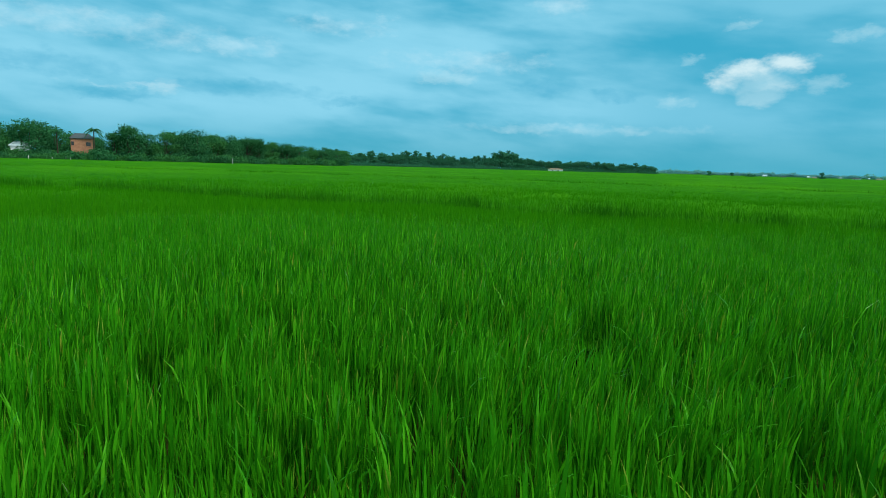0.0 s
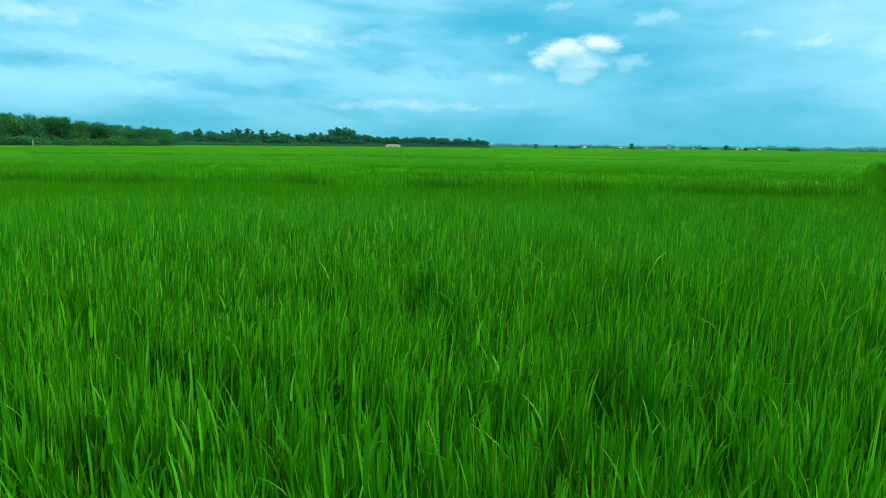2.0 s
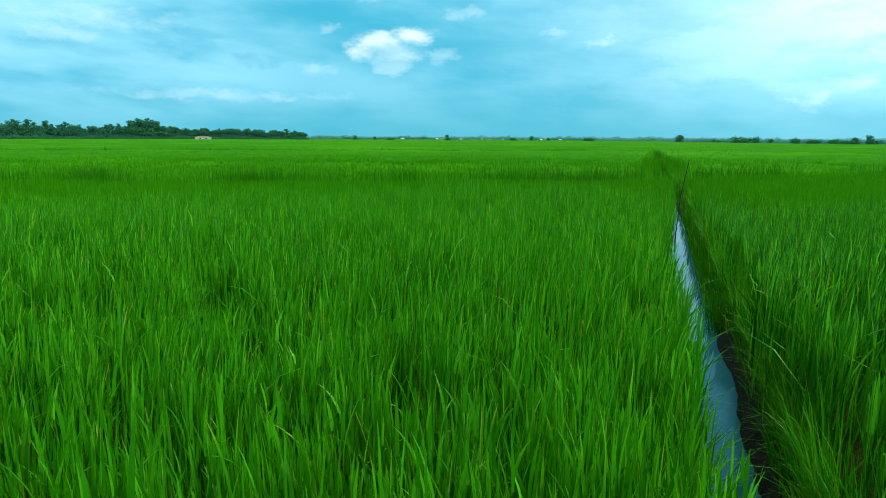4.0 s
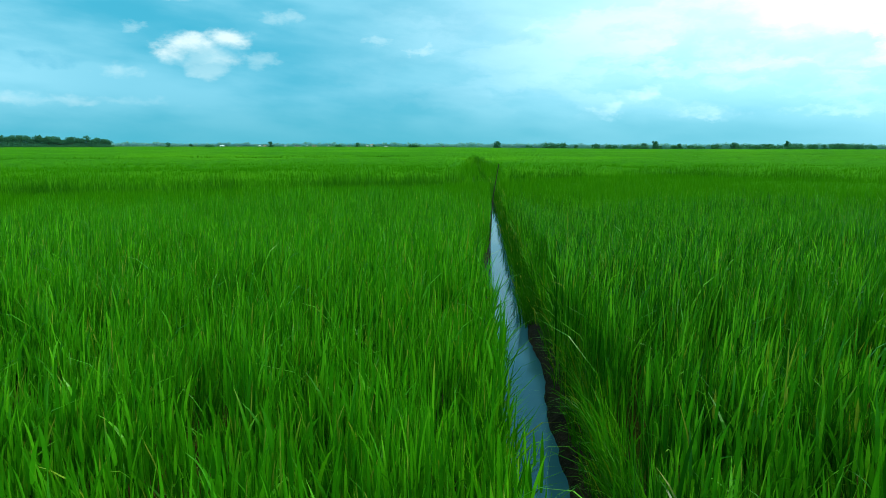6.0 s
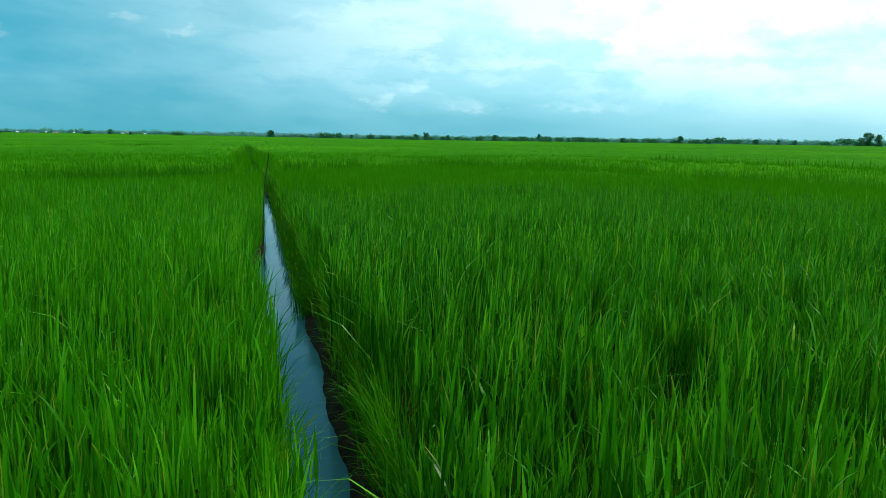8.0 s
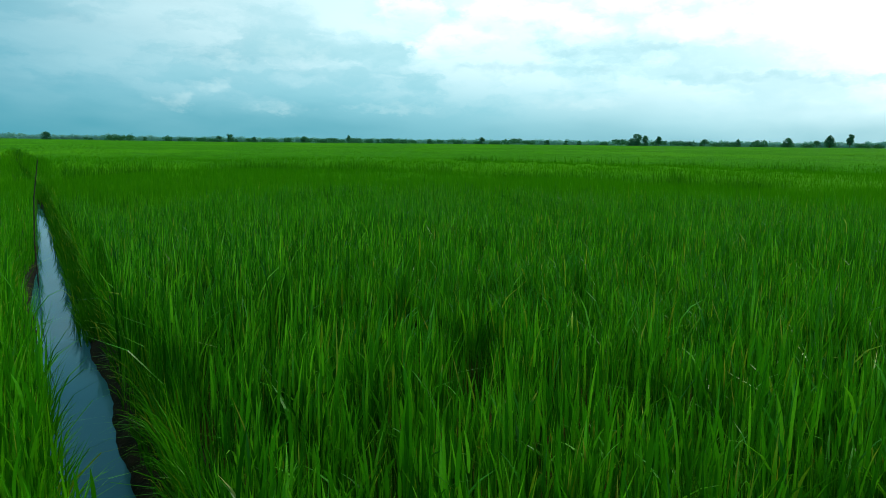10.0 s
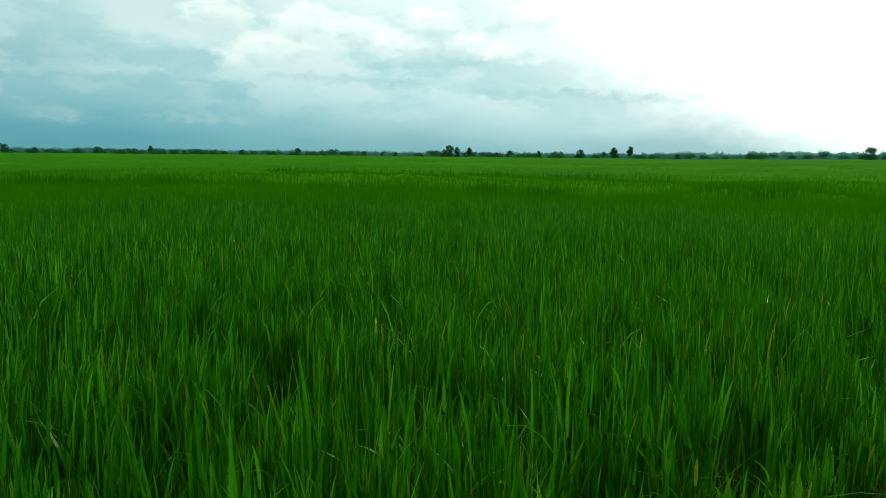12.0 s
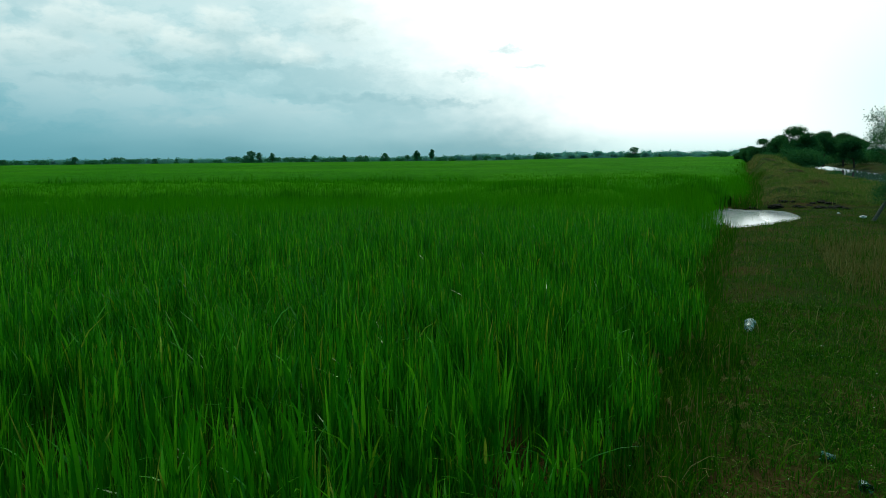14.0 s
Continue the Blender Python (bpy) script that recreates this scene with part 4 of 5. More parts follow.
# near belt of woodland: bearing, elevation of the top, distance
NEAR_BELT = [(-37, 2.3, 190), (-35, 2.4, 186), (-32.6, 2.68, 185), (-30.8, 2.1, 192), (-29.6, 1.7, 204), (-28.4, 1.6, 206), (-26.9, 2.0, 200), (-25.7, 2.5, 198), (-23.4, 2.2, 205), (-22.0, 2.3, 210),
             (-20.9, 2.5, 208), (-19.5, 2.1, 214), (-18.2, 2.15, 216), (-17.0, 2.0, 222), (-16.0, 1.9, 224), (-15.1, 1.7, 230), (-13.9, 1.65, 236), (-12.8, 1.3, 240),
             (-11.6, 1.4, 242), (-10.6, 1.42, 244)]
for k, (az, el, d) in enumerate(NEAR_BELT):
    h = top_height(el, d)
    use(BROAD[k % 7], put_polar(az, d, 0, k * 1.9, h / 10, random.uniform(0.9, 1.15)), "broad dark green tree at the edge of the far woods", "tree", "near woodland belt")
    use(BROAD[(k + 3) % 7], put_polar(az + 1.5, d + 26, 0, k * 0.4, h / 10 * random.uniform(0.85, 1.0), 1.25), "dark green tree in the far woods", "tree", "near woodland belt")
    use(BROAD[(k + 5) % 7], put_polar(az + 0.9, d + 14, 0, k * 0.7, h / 10 * random.uniform(0.8, 0.95), 1.2), "dark green tree in the far woods", "tree", "near woodland belt")
    for j in range(4):
        use(BUSHES[(k + j) % 4], put_polar(az + random.uniform(-0.9, 0.9), d - 6 + random.uniform(-2, 2), 0, k * 2.1 + j, random.uniform(1.0, 1.7)), "leafy green bush at the foot of the trees", "bush", "bushes by the woods")
use(COCONUT, put_polar(-28.3, 184, 0, 0.3, top_height(2.35, 184) / 10.4), "coconut palm rising over the house", "palm tree", "palms by the house")
use(COCONUT, put_polar(-30.7, 186, 0, 1.3, top_height(2.1, 186) / 10.4), "coconut palm among broad trees", "palm tree", "palms by the house")
use(COCONUT, put_polar(-29.0, 204, 0, 2.3, top_height(1.75, 204) / 10.4), "coconut palm behind the house", "palm tree", "palms by the house")

for k, (az, d, sc) in enumerate([(-29.7, 178, 1.5), (-28.9, 179, 1.45), (-28.2, 178, 1.7), (-33.7, 176, 0.8), (-32.4, 177, 0.9), (-31.6, 176, 1.1), (-34.8, 176, 1.2), (-30.5, 176, 1.1), (-27.4, 178, 1.2)]):
    use(BUSHES[k % 4], put_polar(az, d, 0, k * 1.7, sc), "leafy green bush before the house", "bush", "bushes by the woods")

# second belt, further off and lower towards its end
az = -10.0
k = 0
while az < 17.8:
    d = 390 + (az + 10) * 9
    el = float(np.interp(az, [-10, -8, -4, 0, 3.6, 4.2, 5.8, 6.6, 9, 12, 15, 18], [0.80, 0.62, 0.72, 0.62, 0.66, 0.92, 0.95, 0.70, 0.52, 0.52, 0.46, 0.40])) * random.choice((1.2, 1.3, 1.35, 1.45, 1.55, 1.75))
    h = top_height(el, d)
    if random.random() < 0.35 or 3.9 < az < 6.2:
        use(SLIM[k % 4], put_polar(az, d, 0, k * 1.3, h / 8, 1.25), "slim feathery tree in a distant row", "tree", "distant woodland belt")
    else:
        use(BROAD_FAR[k % 4], put_polar(az, d, 0, k * 1.3, h / 8 * 0.92, 1.1), "distant haze-tinted tree in a long row", "tree", "distant woodland belt")
    if k % 4 < 3:
        use(BUSHES_FAR[k % 3], put_polar(az + 0.1, d - 8, 0, k, random.uniform(0.8, 1.1)), "distant low bush under the tree row", "bush", "distant bushes")
    az += random.uniform(0.13, 0.26)
    k += 1

# lone trees over the far field: bearing, elevation of the top, width against height, kind
LONE = [(21.9, 0.31, 1, "b"), (23.6, 0.22, 1.2, "b"), (25, 0.16, 1.3, "u"), (29.9, 0.42, 0.9, "b"), (35.5, 0.18, 1.2, "u"), (37.15, 0.33, 1.1, "b"), (38.57, 0.17, 1.2, "b"), (41.9, 0.2, 1.3, "u"),
        (49.3, 0.44, 1.2, "b"), (60.4, 0.12, 1.2, "u"), (61.3, 0.08, 1.6, "u"), (62.3, 0.45, 0.8, "s"), (62.5, 0.42, 0.9, "b"), (64.0, 0.1, 1.2, "u"), (64.4, 0.22, 1, "b"), (65.5, 0.08, 1.6, "u"),
        (68.4, 0.31, 1.2, "b"), (69.9, 0.16, 1.2, "u"), (71.1, 0.2, 1.4, "u"), (72.2, 0.43, 0.9, "p"), (72.7, 0.12, 1.5, "u"), (75.8, 0.22, 1.3, "u"), (77, 0.17, 1.3, "u"), (79.2, 0.2, 1.2, "b"), (81.5, 0.14, 1.6, "u"),
        (83.7, 0.39, 1, "b"), (85, 0.17, 1.3, "u"), (96.3, 0.42, 1.1, "b"), (96.8, 0.77, 0.85, "b"), (97.4, 0.63, 0.8, "b"), (98.5, 0.58, 1, "p"), (100.9, 0.22, 1.3, "u"), (102, 0.38, 1, "b"), (103.4, 0.15, 1.6, "u"),
        (104.5, 0.38, 0.8, "b"), (106, 0.2, 1.4, "u"), (108, 0.5, 1.1, "b"), (109.9, 0.32, 1, "b"), (110.8, 0.72, 1.05, "p"), (112.1, 0.81, 0.8, "p"), (117.8, 0.42, 1.5, "b"), (121.7, 0.35, 1.3, "u"), (123, 0.45, 1.4, "b"),
        (124, 0.52, 1.3, "b"), (125.2, 0.5, 1.3, "b"), (126.4, 0.56, 1.2, "b"), (127.5, 0.5, 1.3, "b"), (129.25, 0.82, 1.2, "b"), (130.3, 0.45, 1.3, "b"), (132.7, 0.5, 1, "b"), (134.5, 0.4, 1.5, "b"), (136, 0.35, 1.4, "u")]
for k, (az, el, w, kind) in enumerate(LONE):
    d = 560 + 60 * math.sin(k * 1.7)
    h = top_height(el, d) + sunk(az, d)
    stock, full = {"b": (BROAD_FAR[k % 4], 7.9), "u": (BUSHES_FAR[k % 3], 2.9), "s": (SLIM[k % 4], 8.3), "p": (TALL_CROWN, 7.9)}[kind]
    if kind == "b" and 96 < az < 116 and w == 1:
        stock = OPEN_FAR[k % 2]
    if az > 116 and kind == "b" and el < 0.8:
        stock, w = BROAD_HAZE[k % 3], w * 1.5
    words = {"b": "lone round-headed tree far across the rice", "u": "low bush far across the rice", "s": "slim tree far across the rice", "p": "tall tree with a high crown far across the rice"}[kind]
    use(stock, put_polar(az, d, -0.7 if stock in BROAD_HAZE else 0, k * 2.2, h / full, w), words, "bush" if kind == "u" else "tree", "lone trees on the plain")


random.seed(15)
az = 52.0
while az < 136:
    d = random.uniform(620, 980)
    el = random.choice((0.06, 0.10, 0.13, 0.16, 0.20, 0.28))
    if random.random() < 0.6:
        use(BUSHES_FAR[random.randrange(3)], put_polar(az, d, 0, az, (top_height(el, d) + sunk(az, d)) / 2.7, random.uniform(0.8, 1.5)), "low bush far across the rice", "bush", "scattered far bushes")
    else:
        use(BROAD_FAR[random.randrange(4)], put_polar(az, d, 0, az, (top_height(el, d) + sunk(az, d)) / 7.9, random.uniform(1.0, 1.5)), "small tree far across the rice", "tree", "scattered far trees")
    az += random.uniform(0.7, 2.0)


def far_woods(name, d0, swing, step, low, high, leaves, size, mat, seed, label, az=16.0):
    """A hazy line of woods on the horizon."""
    rng = np.random.default_rng(seed)
    blobs = []
    while az < 160:
        d = d0 + swing * math.sin(az * 0.21 + seed)
        f = 0.5 + 0.28 * math.sin(az * 0.9 + seed) + 0.22 * math.sin(az * 2.7 + 1)
        el = low + (high - low) * max(f, 0.0) + (0.07 if az < 54 else 0.0) + (0.13 if az > 113 else 0.0) + (0.14 if az > 121 else 0.0)
        h = top_height(el * rng.uniform(0.65, 1.2), d)
        a = radians(az)
        low_by = sunk(az, d)
        h = h + low_by
        blobs.append((CX + d * math.sin(a), CY + d * math.cos(a), h * 0.42 - low_by, d * 0.0042, d * 0.0042, h * 0.58))
        az += rng.uniform(0.6, 1.4) * step
    me = leaf_mass(blobs, leaves, size, mat, seed)
    me.name = name
    return tagged(new(name, me), label, "woods", kind="stuff")


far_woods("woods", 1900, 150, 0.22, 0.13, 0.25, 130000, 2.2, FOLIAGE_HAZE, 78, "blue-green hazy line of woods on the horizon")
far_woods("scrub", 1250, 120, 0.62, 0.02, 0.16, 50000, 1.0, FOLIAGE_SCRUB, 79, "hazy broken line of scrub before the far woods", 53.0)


# ------------------------------------------------------------------ buildings
def house(az, d, wide, deep, wall, rise, wall_mat, roof_mat, windows, name, label, group=""):
    root = new(name)
    bm = box(bmesh.new(), -wide / 2, wide / 2, -deep / 2, deep / 2, 0, wall)
    part("wall", bm, wall_mat, root)
    bm = bmesh.new()
    o, t = 0.35, 0.14
    pts = [(-wide / 2 - o, -deep / 2 - o, wall), (wide / 2 + o, -deep / 2 - o, wall), (wide / 2 + o, deep / 2 + o, wall), (-wide / 2 - o, deep / 2 + o, wall)]
    low = [bm.verts.new(p) for p in pts]
    eave = [bm.verts.new((x, y, z + t)) for x, y, z in pts]
    top = [bm.verts.new((-wide * 0.32, 0, wall + rise)), bm.verts.new((wide * 0.32, 0, wall + rise))]
    bm.faces.new(low[::-1])
    for i in range(4):
        bm.faces.new((low[i], low[(i + 1) % 4], eave[(i + 1) % 4], eave[i]))
    bm.faces.new((eave[0], eave[1], top[1], top[0]))
    bm.faces.new((eave[2], eave[3], top[0], top[1]))
    bm.faces.new((eave[1], eave[2], top[1]))
    bm.faces.new((eave[3], eave[0], top[0]))
    part("roof", bm, roof_mat, root)
    for wx, wz, ww, wh in windows:
        win = part("window", box(bmesh.new(), wx - ww / 2, wx + ww / 2, -deep / 2 - 0.05, -deep / 2 + 0.02, wz - wh / 2, wz + wh / 2), DARK_GLASS, root)
        part("sill", box(bmesh.new(), wx - ww / 2 - 0.1, wx + ww / 2 + 0.1, -deep / 2 - 0.12, -deep / 2 - 0.003, wz - wh / 2 - 0.1, wz - wh / 2), wall_mat, win)
    root.matrix_basis = put_polar(az, d, 0, -radians(az))
    return tagged(root, label, "house", group)


house(-29.1, 188, 4.8, 5.0, 5.9, 1.4, WALL_ORANGE, ROOF_DARK, [(-2.0, 4.7, 0.6, 0.9), (1.4, 4.6, 1.0, 1.0), (-1.6, 1.4, 0.8, 1.2)], "house", "orange brick house with a dark hipped roof among trees")
house(-33.1, 184, 3.8, 3.6, 3.6, 1.0, WALL_WHITE, ROOF_PALE, [(0.8, 1.7, 0.8, 0.9)], "shed", "small shed with a pale metal roof by the woods")
house(9.5, 500, 11, 5, 1.9, 0.9, WALL_WHITE, ROOF_CLAY, [(-2, 1.2, 0.9, 0.8), (2, 1.2, 0.9, 0.8)], "barn", "long low barn with a tan roof before the tree row")
VILLAGE = [(26.0, 12, 3.6), (27.3, 9, 2.4), (29.0, 11, 2.8), (29.4, 8, 2.6), (31.1, 14, 2.5), (32.1, 12, 2.7), (32.9, 9, 3.0), (33.5, 10, 2.4), (34.7, 10, 2.6), (36.4, 8, 2.4), (38.0, 12, 2.6), (38.4, 7, 5.5), (39.6, 10, 2.0), (44.6, 9, 2.2)]
for k, (az, w, h) in enumerate(VILLAGE):
    w, h = w * (0.45 + 0.25 * math.sin(k * 2.9)), h * 0.62
    house(az, 900 + 40 * math.sin(k * 2.1), w, 6, h, 1.0, WALL_WHITE, (ROOF_PALE, ROOF_DARK, ROOF_PALE, ROOF_CLAY)[k % 4], [(-w * 0.2, h * 0.55, 1.0, 0.8), (w * 0.2, h * 0.55, 1.0, 0.8)], "village_house", "small white village house far across the rice", "distant village")


def fence_post(az, d, tall):
    bm = bmesh.new()
    tube(bm, [(0, 0, -0.2), (0.02, 0, tall * 0.6), (0, 0, tall)], [0.09, 0.08, 0.07], 8)
    me = bpy.data.meshes.new("fence_post")
    bm.to_mesh(me)
    bm.free()
    me.materials.append(POST)
    ob = new("fence_post", me)
    ob.matrix_basis = put_polar(az, d)
    return tagged(ob, "pale concrete fence post before the woods", "post", "fence posts")


for az, h in ((-32.6, 1.5), (-31.1, 1.3), (-30.2, 1.6), (-29.9, 1.5), (-28.1, 1.7), (-18.1, 2.2)):
    fence_post(az, 172 + (az + 32) * 2, h)


# ------------------------------------------------------------------ right bank
NEAR_TREES = [(137.7, 175, 0.60, 5.0), (138.3, 150, 0.75, 4.5), (139.1, 128, 1.32, 4.6), (140.3, 108, 1.60, 4.0), (141.3, 98, 2.25, 4.8), (142.3, 96, 1.75, 3.6), (143.2, 108, 1.80, 4.0), (144.5, 112, 1.62, 5.4), (145.2, 100, 1.3, 3.6)]
for k, (az, d, el, w) in enumerate(NEAR_TREES):
    h = top_height(el, d)
    t = broad_tree(200 + k, h, w, CANAL_LEAF, 17000, 0.12, 0.18 if az > 143 else 0.0)
    t.matrix_basis = put_polar(az, d, 0.0, k)
    tagged(t, "dark spreading tree on the canal bank", "tree", "canal bank trees")
for k, (az, d, el) in enumerate([(139.8, 100, 0.35), (140.8, 92, 0.7), (141.6, 88, 0.75), (142.4, 90, 0.8), (143.9, 130, 0.5), (145.0, 128, 0.45), (146.0, 120, 0.4), (147.5, 110, 0.5), (142.9, 118, 0.6), (143.5, 122, 0.4), (144.4, 126, 0.55), (145.6, 124, 0.45), (146.6, 118, 0.5)]):
    h = top_height(el, d)
    b = bush(220 + k, h, 4.5, CANAL_LEAF, 3000, 0.11)
    b.matrix_basis = put_polar(az, d, 0.0)
    tagged(b, "dark green shrub on the canal bank", "bush", "canal bank bushes")


for k, (sb, eb, h) in enumerate([(49, -6.2, 0.45), (61, -6.3, 0.55), (66, -6.6, 0.5), (84, -6.3, 0.8), (43, -6.2, 0.4)]):
    b = bush(260 + k, h, 1.5, CANAL_LEAF, 1500, 0.05)
    x, y = at_bank(sb, eb)
    b.matrix_basis = Matrix.Translation((x, y, -0.2))
    tagged(b, "low green shrub at the canal's edge", "bush", "canal edge shrubs")


def leaning_tree():
    """The small tree whose leaning trunk stands on the near bank."""
    rng = np.random.default_rng(9)
    root = new("leaning_tree")
    bm = bmesh.new()
    tube(bm, [(0, 0, -0.1), (0.25, 0, 0.45), (0.65, 0.1, 1.0), (0.85, 0.1, 1.8), (0.85, 0.2, 2.6)], [0.045, 0.040, 0.036, 0.030, 0.012], 8)
    blobs = []
    for k in range(46):
        a = k * 2.4
        r = rng.uniform(0.25, 1.05)
        p = (0.85 + r * math.cos(a), 0.15 + r * math.sin(a), rng.uniform(0.85, 2.85) - r * 0.30)
        tube(bm, [(0.8, 0.1, max(0.6, p[2] - 0.6)), p], [0.02, 0.006], 5)
        blobs.append((*p, 0.30, 0.30, 0.24))
    part("trunk", bm, PALE_BARK, root)
    part_data("crown", leaf_mass(blobs, 46000, 0.020, CANAL_LEAF, 12), root)
    x, y = 10.5, -15.5
    root.matrix_basis = Matrix.Translation((x, y, 0.06)) @ Matrix.Rotation(radians(-147), 4, "Z")
    return tagged(root, "small leaning tree with an open leafy crown", "tree")


leaning_tree()


def bank_cover(name, s0, s1, e0, e1, count, tall, width, mats, share, seed, segs, label, spread=0.5, top=0.10, bottom=-99.0, blotch=2.4):
    rng = np.random.default_rng(seed)
    s, e = rng.uniform(s0, s1, count), rng.uniform(e0, e1, count)
    x, y = s * BANK[0] + e * INTO[0], s * BANK[1] + e * INTO[1]
    inside, _ = bank_offset(x, y)
    worn = 1 - 0.45 * smoothstep(waves(x, y, 1.1, 88), 0.25, 0.8) * (tall < 0.13)
    ok = (rng.random(count) < worn) & (inside < top) & (inside > bottom) & (puddle_shape(x, y) > 1.0) & (np.hypot(x - CX, y - CY) > 0.8)
    x, y = x[ok], y[ok]
    n = len(x)
    patch = 0.6 + 0.4 * smoothstep(waves(x, y, 1.6, seed + 1), -0.6, 0.6)
    h = tall * rng.uniform(0.4, 1.25, n) * patch
    base = np.stack([x, y, ground_height(x, y) - 0.005], 1)
    v, t, per = blades(base, h, rng.uniform(0, 6.28, n), np.abs(rng.normal(0, spread, n)), width * rng.uniform(0.6, 1.3, n), segs, 0.25, rng=rng)
    dry = rng.random(n) < share * (0.4 + 1.2 * smoothstep(waves(x, y, blotch, seed + 2), -0.5, 0.8))
    return tagged(new(name, mesh_from(name, v, t, mats, np.repeat(dry.astype(int), per))), label, "grass", kind="stuff")


bank_cover("bank_grass", 0.8, 8.0, -2.4, 1.2, 90000, 0.085, 0.0062, [GRASS, STRAW], 0.07, 51, 2, "short trampled green and brown grass on the bank", 0.9, blotch=1.3)
bank_cover("bank_grass", 0.8, 8.0, -5.0, -2.4, 16000, 0.09, 0.0080, [GRASS, STRAW], 0.16, 61, 1, "short trampled green and brown grass on the bank", 0.9, blotch=1.3)
bank_cover("bank_grass", 8.0, 24.0, -7.0, 1.2, 110000, 0.10, 0.0100, [GRASS, STRAW], 0.30, 52, 1, "short rough grass along the bank", 0.8, blotch=1.8)
bank_cover("mound_grass", 23.2, 60.0, -6.8, 0.4, 130000, 0.15, 0.018, [MOUND_GRASS, MOUND_STRAW], 0.52, 53, 1, "dry brown and green grass on the long mound", 1.3, blotch=6.0)
bank_cover("mound_weeds", 23.0, 50.0, -6.8, 0.0, 7000, 0.26, 0.014, [MOUND_GRASS, MOUND_STRAW], 0.3, 59, 2, "taller green weeds in clumps on the mound", 0.4, blotch=3.0)
bank_cover("bank_grass", 60.0, 200.0, -7.0, 0.6, 60000, 0.36, 0.06, [MOUND_GRASS, MOUND_STRAW], 0.7, 54, 1, "brownish grass on the distant bank", 0.5)


bank_cover("edge_weeds", 1.2, 9.0, -0.2, 1.4, 14000, 0.34, 0.0075, [GRASS, STRAW], 0.08, 55, 4, "taller weeds mixed in along the rice edge", 0.35, 0.30, -0.30)
bank_cover("edge_weeds", 9.0, 24.0, -0.2, 1.6, 9000, 0.36, 0.011, [GRASS, STRAW], 0.12, 56, 3, "taller weeds mixed in along the rice edge", 0.35, 0.30, -0.25)
bank_cover("edge_weeds", 21.5, 50.0, -0.8, 0.8, 9000, 0.5, 0.016, [GRASS, STRAW], 0.15, 60, 2, "taller weeds where rice and mound meet", 0.35, 0.45, -0.40)
bank_cover("dry_stalks", 8.8, 13.5, -2.8, -0.95, 5000, 0.34, 0.007, [GRASS, STRAW], 1.6, 57, 3, "patch of dry brown stalks on the bank", 0.35)
bank_cover("bank_tussocks", 1.0, 16.0, -3.6, 0.6, 6500, 0.22, 0.006, [GRASS, STRAW], 0.25, 58, 4, "scattered longer grass blades on the bank", 0.7)


def low_leaves(name, s0, s1, e0, e1, count, size, lift, mat, seed, label):
    """Small rounded leaves or flowers lying about in the turf."""
    rng = np.random.default_rng(seed)
    s, e = rng.uniform(s0, s1, count), rng.uniform(e0, e1, count)
    x, y = s * BANK[0] + e * INTO[0], s * BANK[1] + e * INTO[1]
    inside, _ = bank_offset(x, y)
    ok = (inside < 0.1) & (puddle_shape(x, y) > 1.15) & (np.hypot(x - CX, y - CY) > 0.8) & (rng.random(count) < 0.25 + 0.75 * smoothstep(waves(x, y, 1.1, seed + 1), -0.3, 0.6))
    x, y = x[ok], y[ok]
    n = len(x)
    c = np.stack([x, y, ground_height(x, y) + lift * rng.uniform(0.3, 1.2, n)], 1)
    u = rng.normal(size=(n, 3)) * np.array([1, 1, 0.45])
    u /= np.linalg.norm(u, axis=1)[:, None]
    w = np.cross(u, np.array([0, 0, 1.0]) + rng.normal(0, 0.3, (n, 3)))
    w /= np.linalg.norm(w, axis=1)[:, None]
    r = (size * rng.uniform(0.5, 1.4, n))[:, None]
    ring = [c + (u * math.cos(a) + w * math.sin(a) * 0.7) * r for a in (0, 1.26, 2.51, 3.77, 5.03)]
    v = np.stack(ring, 1).reshape(-1, 3)
    k = np.arange(n)[:, None] * 5
    t = np.concatenate([k + np.array([[0, i, i + 1]]) for i in range(1, 4)])
    return tagged(new(name, mesh_from(name, v, t, [mat])), label, "weeds", kind="stuff")


low_leaves("creeping_weeds", 0.9, 7.5, -3.0, 1.2, 20000, 0.0065, 0.05, GRASS, 71, "low creeping green weeds in the turf of the bank")
low_leaves("creeping_weeds", 7.5, 20.0, -6.0, 1.2, 22000, 0.010, 0.07, GRASS, 73, "low creeping green weeds in the turf of the bank")
low_leaves("weed_flowers", 0.9, 9.0, -4.5, 1.0, 3000, 0.0034, 0.13, FLOWER, 75, "tiny pale flowers and seeds scattered over the turf")


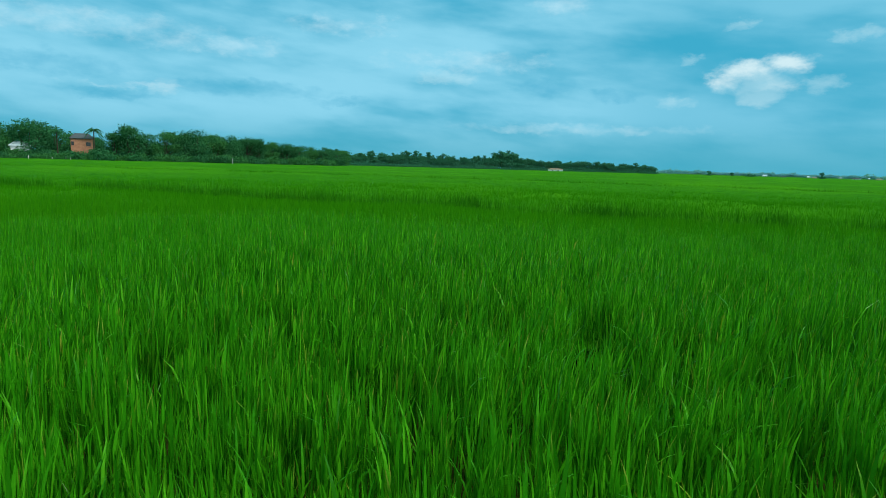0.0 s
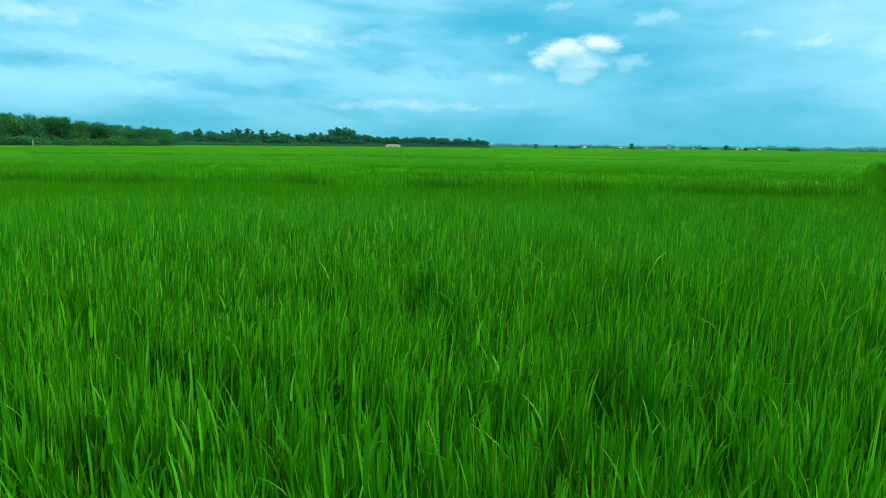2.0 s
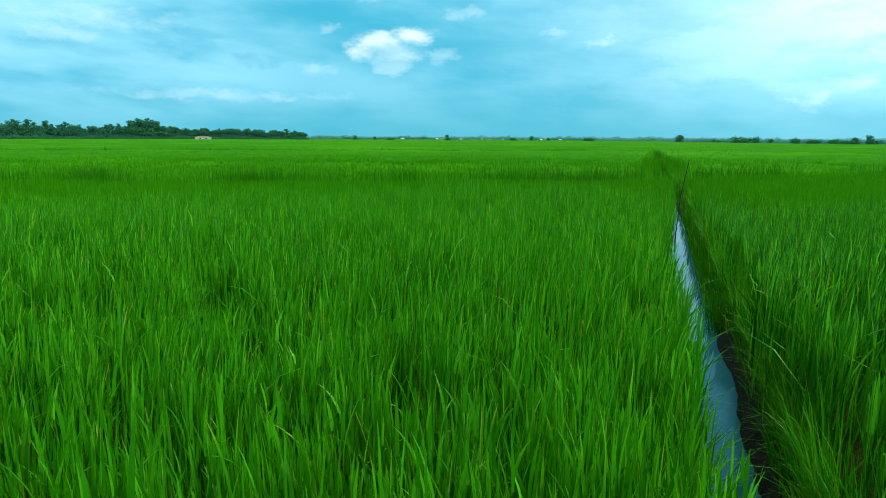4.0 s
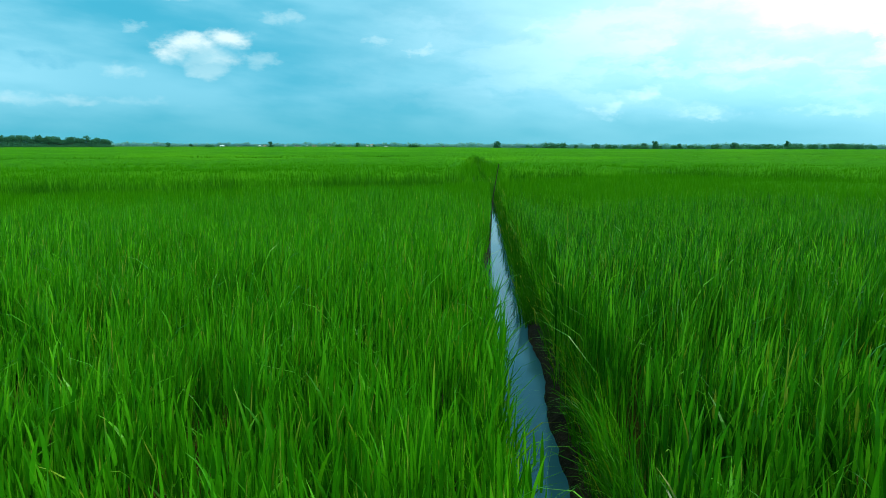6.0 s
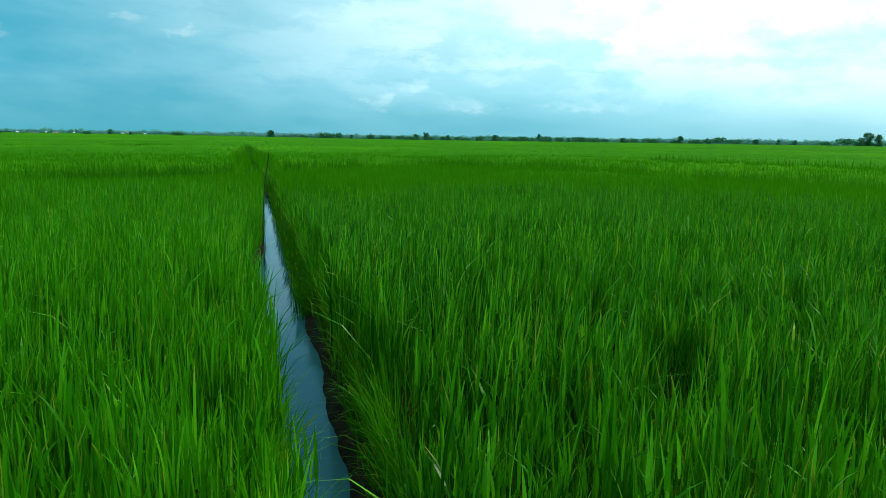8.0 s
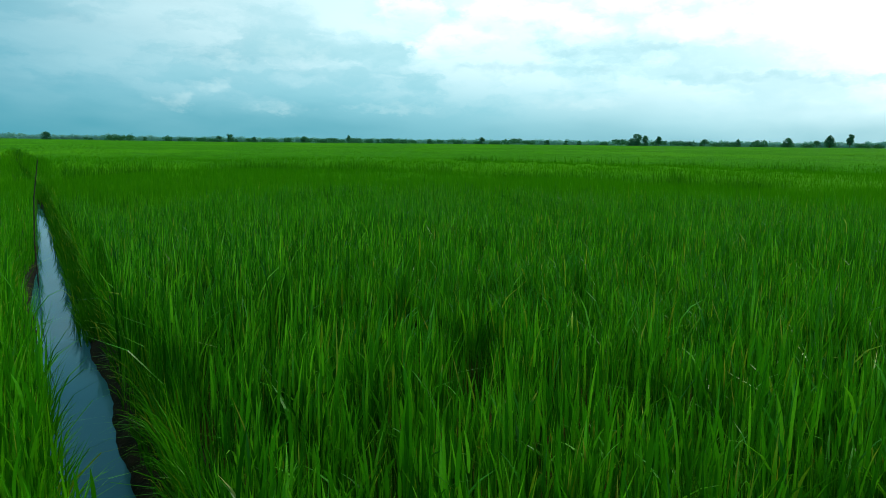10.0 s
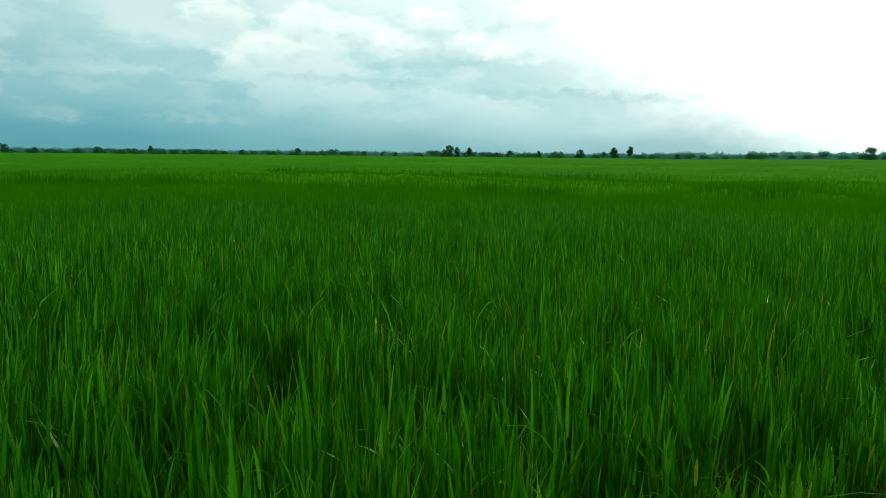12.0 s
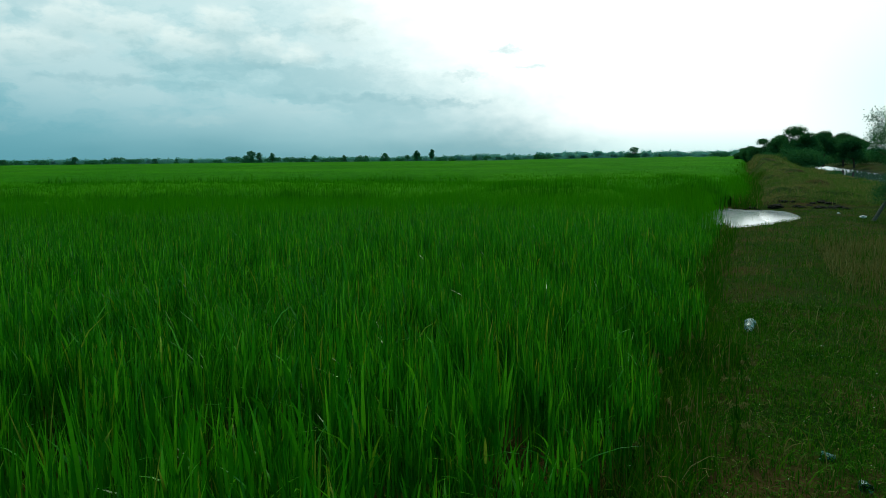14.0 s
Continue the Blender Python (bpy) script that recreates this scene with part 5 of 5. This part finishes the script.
def sedge(seed, x, y, tall):
    """A weed with thin stems and an open, brownish seed head."""
    rng = np.random.default_rng(seed)
    root = new("sedge")
    n = 14
    base = np.stack([rng.normal(0, 0.02, n), rng.normal(0, 0.02, n), np.zeros(n)], 1)
    v, t, _ = blades(base, tall * rng.uniform(0.6, 1.0, n), rng.uniform(0, 6.28, n), np.abs(rng.normal(0.35, 0.2, n)), np.full(n, 0.005), 4, 0.2, rng=rng)
    part_data("leaves", mesh_from("leaves", v, t, [GRASS]), root)
    for k in range(3):
        a, r = rng.uniform(0, 6.28), tall * rng.uniform(0.15, 0.4)
        tip = (r * math.cos(a), r * math.sin(a), tall * rng.uniform(0.8, 1.1))
        bm = tube(bmesh.new(), [(0, 0, 0), (tip[0] * 0.4, tip[1] * 0.4, tip[2] * 0.6), tip], [0.003, 0.0025, 0.0015], 5)
        stem = part("stem", bm, GRASS, root)
        m = 26
        b = np.tile(np.array(tip), (m, 1)) + rng.normal(0, 0.006, (m, 3))
        v, t, _ = blades(b, rng.uniform(0.012, 0.045, m), rng.uniform(0, 6.28, m), rng.uniform(0.1, 0.9, m), np.full(m, 0.004), 2, 0.3, rng=rng)
        part_data("seed_head", mesh_from("seed_head", v, t, [STRAW]), stem)
    root.matrix_basis = Matrix.Translation((x, y, float(ground_height(np.array(x), np.array(y)))))
    return tagged(root, "weedy sedge with pale brown seed heads", "sedge", "sedges on the bank")


SEDGES = [(3.45, -2.95, 0.30), (3.16, -3.35, 0.26), (3.05, -2.75, 0.30), (3.02, -1.80, 0.22), (3.3, -2.45, 0.28), (3.7, -3.3, 0.25), (2.85, -2.3, 0.25), (3.9, -3.05, 0.3), (4.1, -3.95, 0.22), (3.5, -3.75, 0.2), (2.9, -3.05, 0.22), (2.7, -2.95, 0.2)]
for k, (x, y, h) in enumerate(SEDGES):
    sedge(300 + k, x, y, h)


def cup(x, y, tilt, turn, size, mat, label):
    """A crushed clear plastic cup lying in the grass."""
    bm = bmesh.new()
    rings = []
    rng = np.random.default_rng(int(x * 100))
    for k, (z, r) in enumerate([(0.0, 0.030), (0.004, 0.034), (0.05, 0.038), (0.095, 0.045), (0.10, 0.048), (0.104, 0.046), (0.097, 0.0435), (0.05, 0.0365), (0.006, 0.031)]):
        rings.append([bm.verts.new(((r + rng.normal(0, 0.0015)) * math.cos(a), r * 0.86 * math.sin(a), z)) for a in (2 * math.pi * j / 20 for j in range(20))])
    for a, b in zip(rings, rings[1:]):
        for j in range(20):
            bm.faces.new((a[j], a[(j + 1) % 20], b[(j + 1) % 20], b[j]))
    bm.faces.new(rings[0][::-1])
    bm.faces.new(rings[-1])
    root = new("plastic_cup")
    part("cup_body", bm, mat, root)
    z = float(ground_height(np.array(x), np.array(y)))
    root.matrix_basis = Matrix.Translation((x, y, z + (0.040 if size > 1 else 0.022) * size)) @ Matrix.Rotation(turn, 4, "Z") @ Matrix.Rotation(tilt, 4, "X") @ Matrix.Scale(size, 4)
    return tagged(root, label, "cup", "plastic litter")


cup(4.52, -4.95, radians(72), 0.6, 1.08, PLASTIC, "crushed clear plastic cup lying on the short grass")
cup(2.52, -3.33, radians(86), 2.2, 0.62, GREEN_PLASTIC, "clear greenish plastic cup half sunk in the grass")
cup(2.29, -3.20, radians(86), 4.0, 0.62, GREEN_PLASTIC, "clear greenish plastic cup half sunk in the grass")


def litter(x, y, size, seed):
    rng = np.random.default_rng(seed)
    bm = bmesh.new()
    bmesh.ops.create_icosphere(bm, subdivisions=2, radius=size)
    for v in bm.verts:
        v.co *= rng.uniform(0.6, 1.2)
        v.co.z *= 0.5
    me = bpy.data.meshes.new("crumpled_bag")
    bm.to_mesh(me)
    bm.free()
    me.materials.append(PAPER)
    ob = new("crumpled_bag", me)
    ob.matrix_basis = Matrix.Translation((x, y, float(ground_height(np.array(x), np.array(y))) + size * 0.4))
    return tagged(ob, "crumpled white bag lying on the bank", "bag", "white litter")


litter(11.0, -15.97, 0.085, 1)
litter(12.1, -16.6, 0.045, 2)


def mud_clod(x, y, size, seed):
    rng = np.random.default_rng(seed)
    bm = bmesh.new()
    bmesh.ops.create_icosphere(bm, subdivisions=3, radius=size)
    for v in bm.verts:
        v.co *= 1 + 0.35 * noise.noise(v.co * (2.2 / size) + Vector((seed, 0, 0)))
        v.co.z *= 0.55
    me = bpy.data.meshes.new("mud_clod")
    bm.to_mesh(me)
    bm.free()
    me.materials.append(MUD)
    ob = new("mud_clod", me)
    ob.matrix_basis = Matrix.Translation((x, y, float(ground_height(np.array(x), np.array(y))) + size * -0.12)) @ Matrix.Rotation(rng.uniform(0, 6), 4, "Z")
    return tagged(ob, "dark wet clod of mud at the puddle's bank", "clod", "mud clods")


random.seed(8)
for k in range(24):
    x, y = at_bank(random.uniform(22.0, 23.5), random.uniform(-2.6, 0.2))
    mud_clod(x, y, random.uniform(0.10, 0.20), k)


# ------------------------------------------------------------------ pole in the ditch
def ditch_pole():
    x, y = ditch_point(8.8, 0.20)
    bm = tube(bmesh.new(), [(0, 0, -0.15), (0.0, 0.004, 0.5), (0.022, -0.022, 1.0), (0.066, -0.074, 1.42)], [0.009, 0.008, 0.007, 0.005], 8)
    me = bpy.data.meshes.new("pole")
    bm.to_mesh(me)
    bm.free()
    me.materials.append(POLE)
    ob = new("pole", me)
    ob.matrix_basis = Matrix.Translation((x, y, -0.03))
    return tagged(ob, "thin dark crooked stick standing in the ditch water", "stick")


ditch_pole()

for ob in STOCK:
    for o in (*ob.children_recursive, ob):
        bpy.data.objects.remove(o)
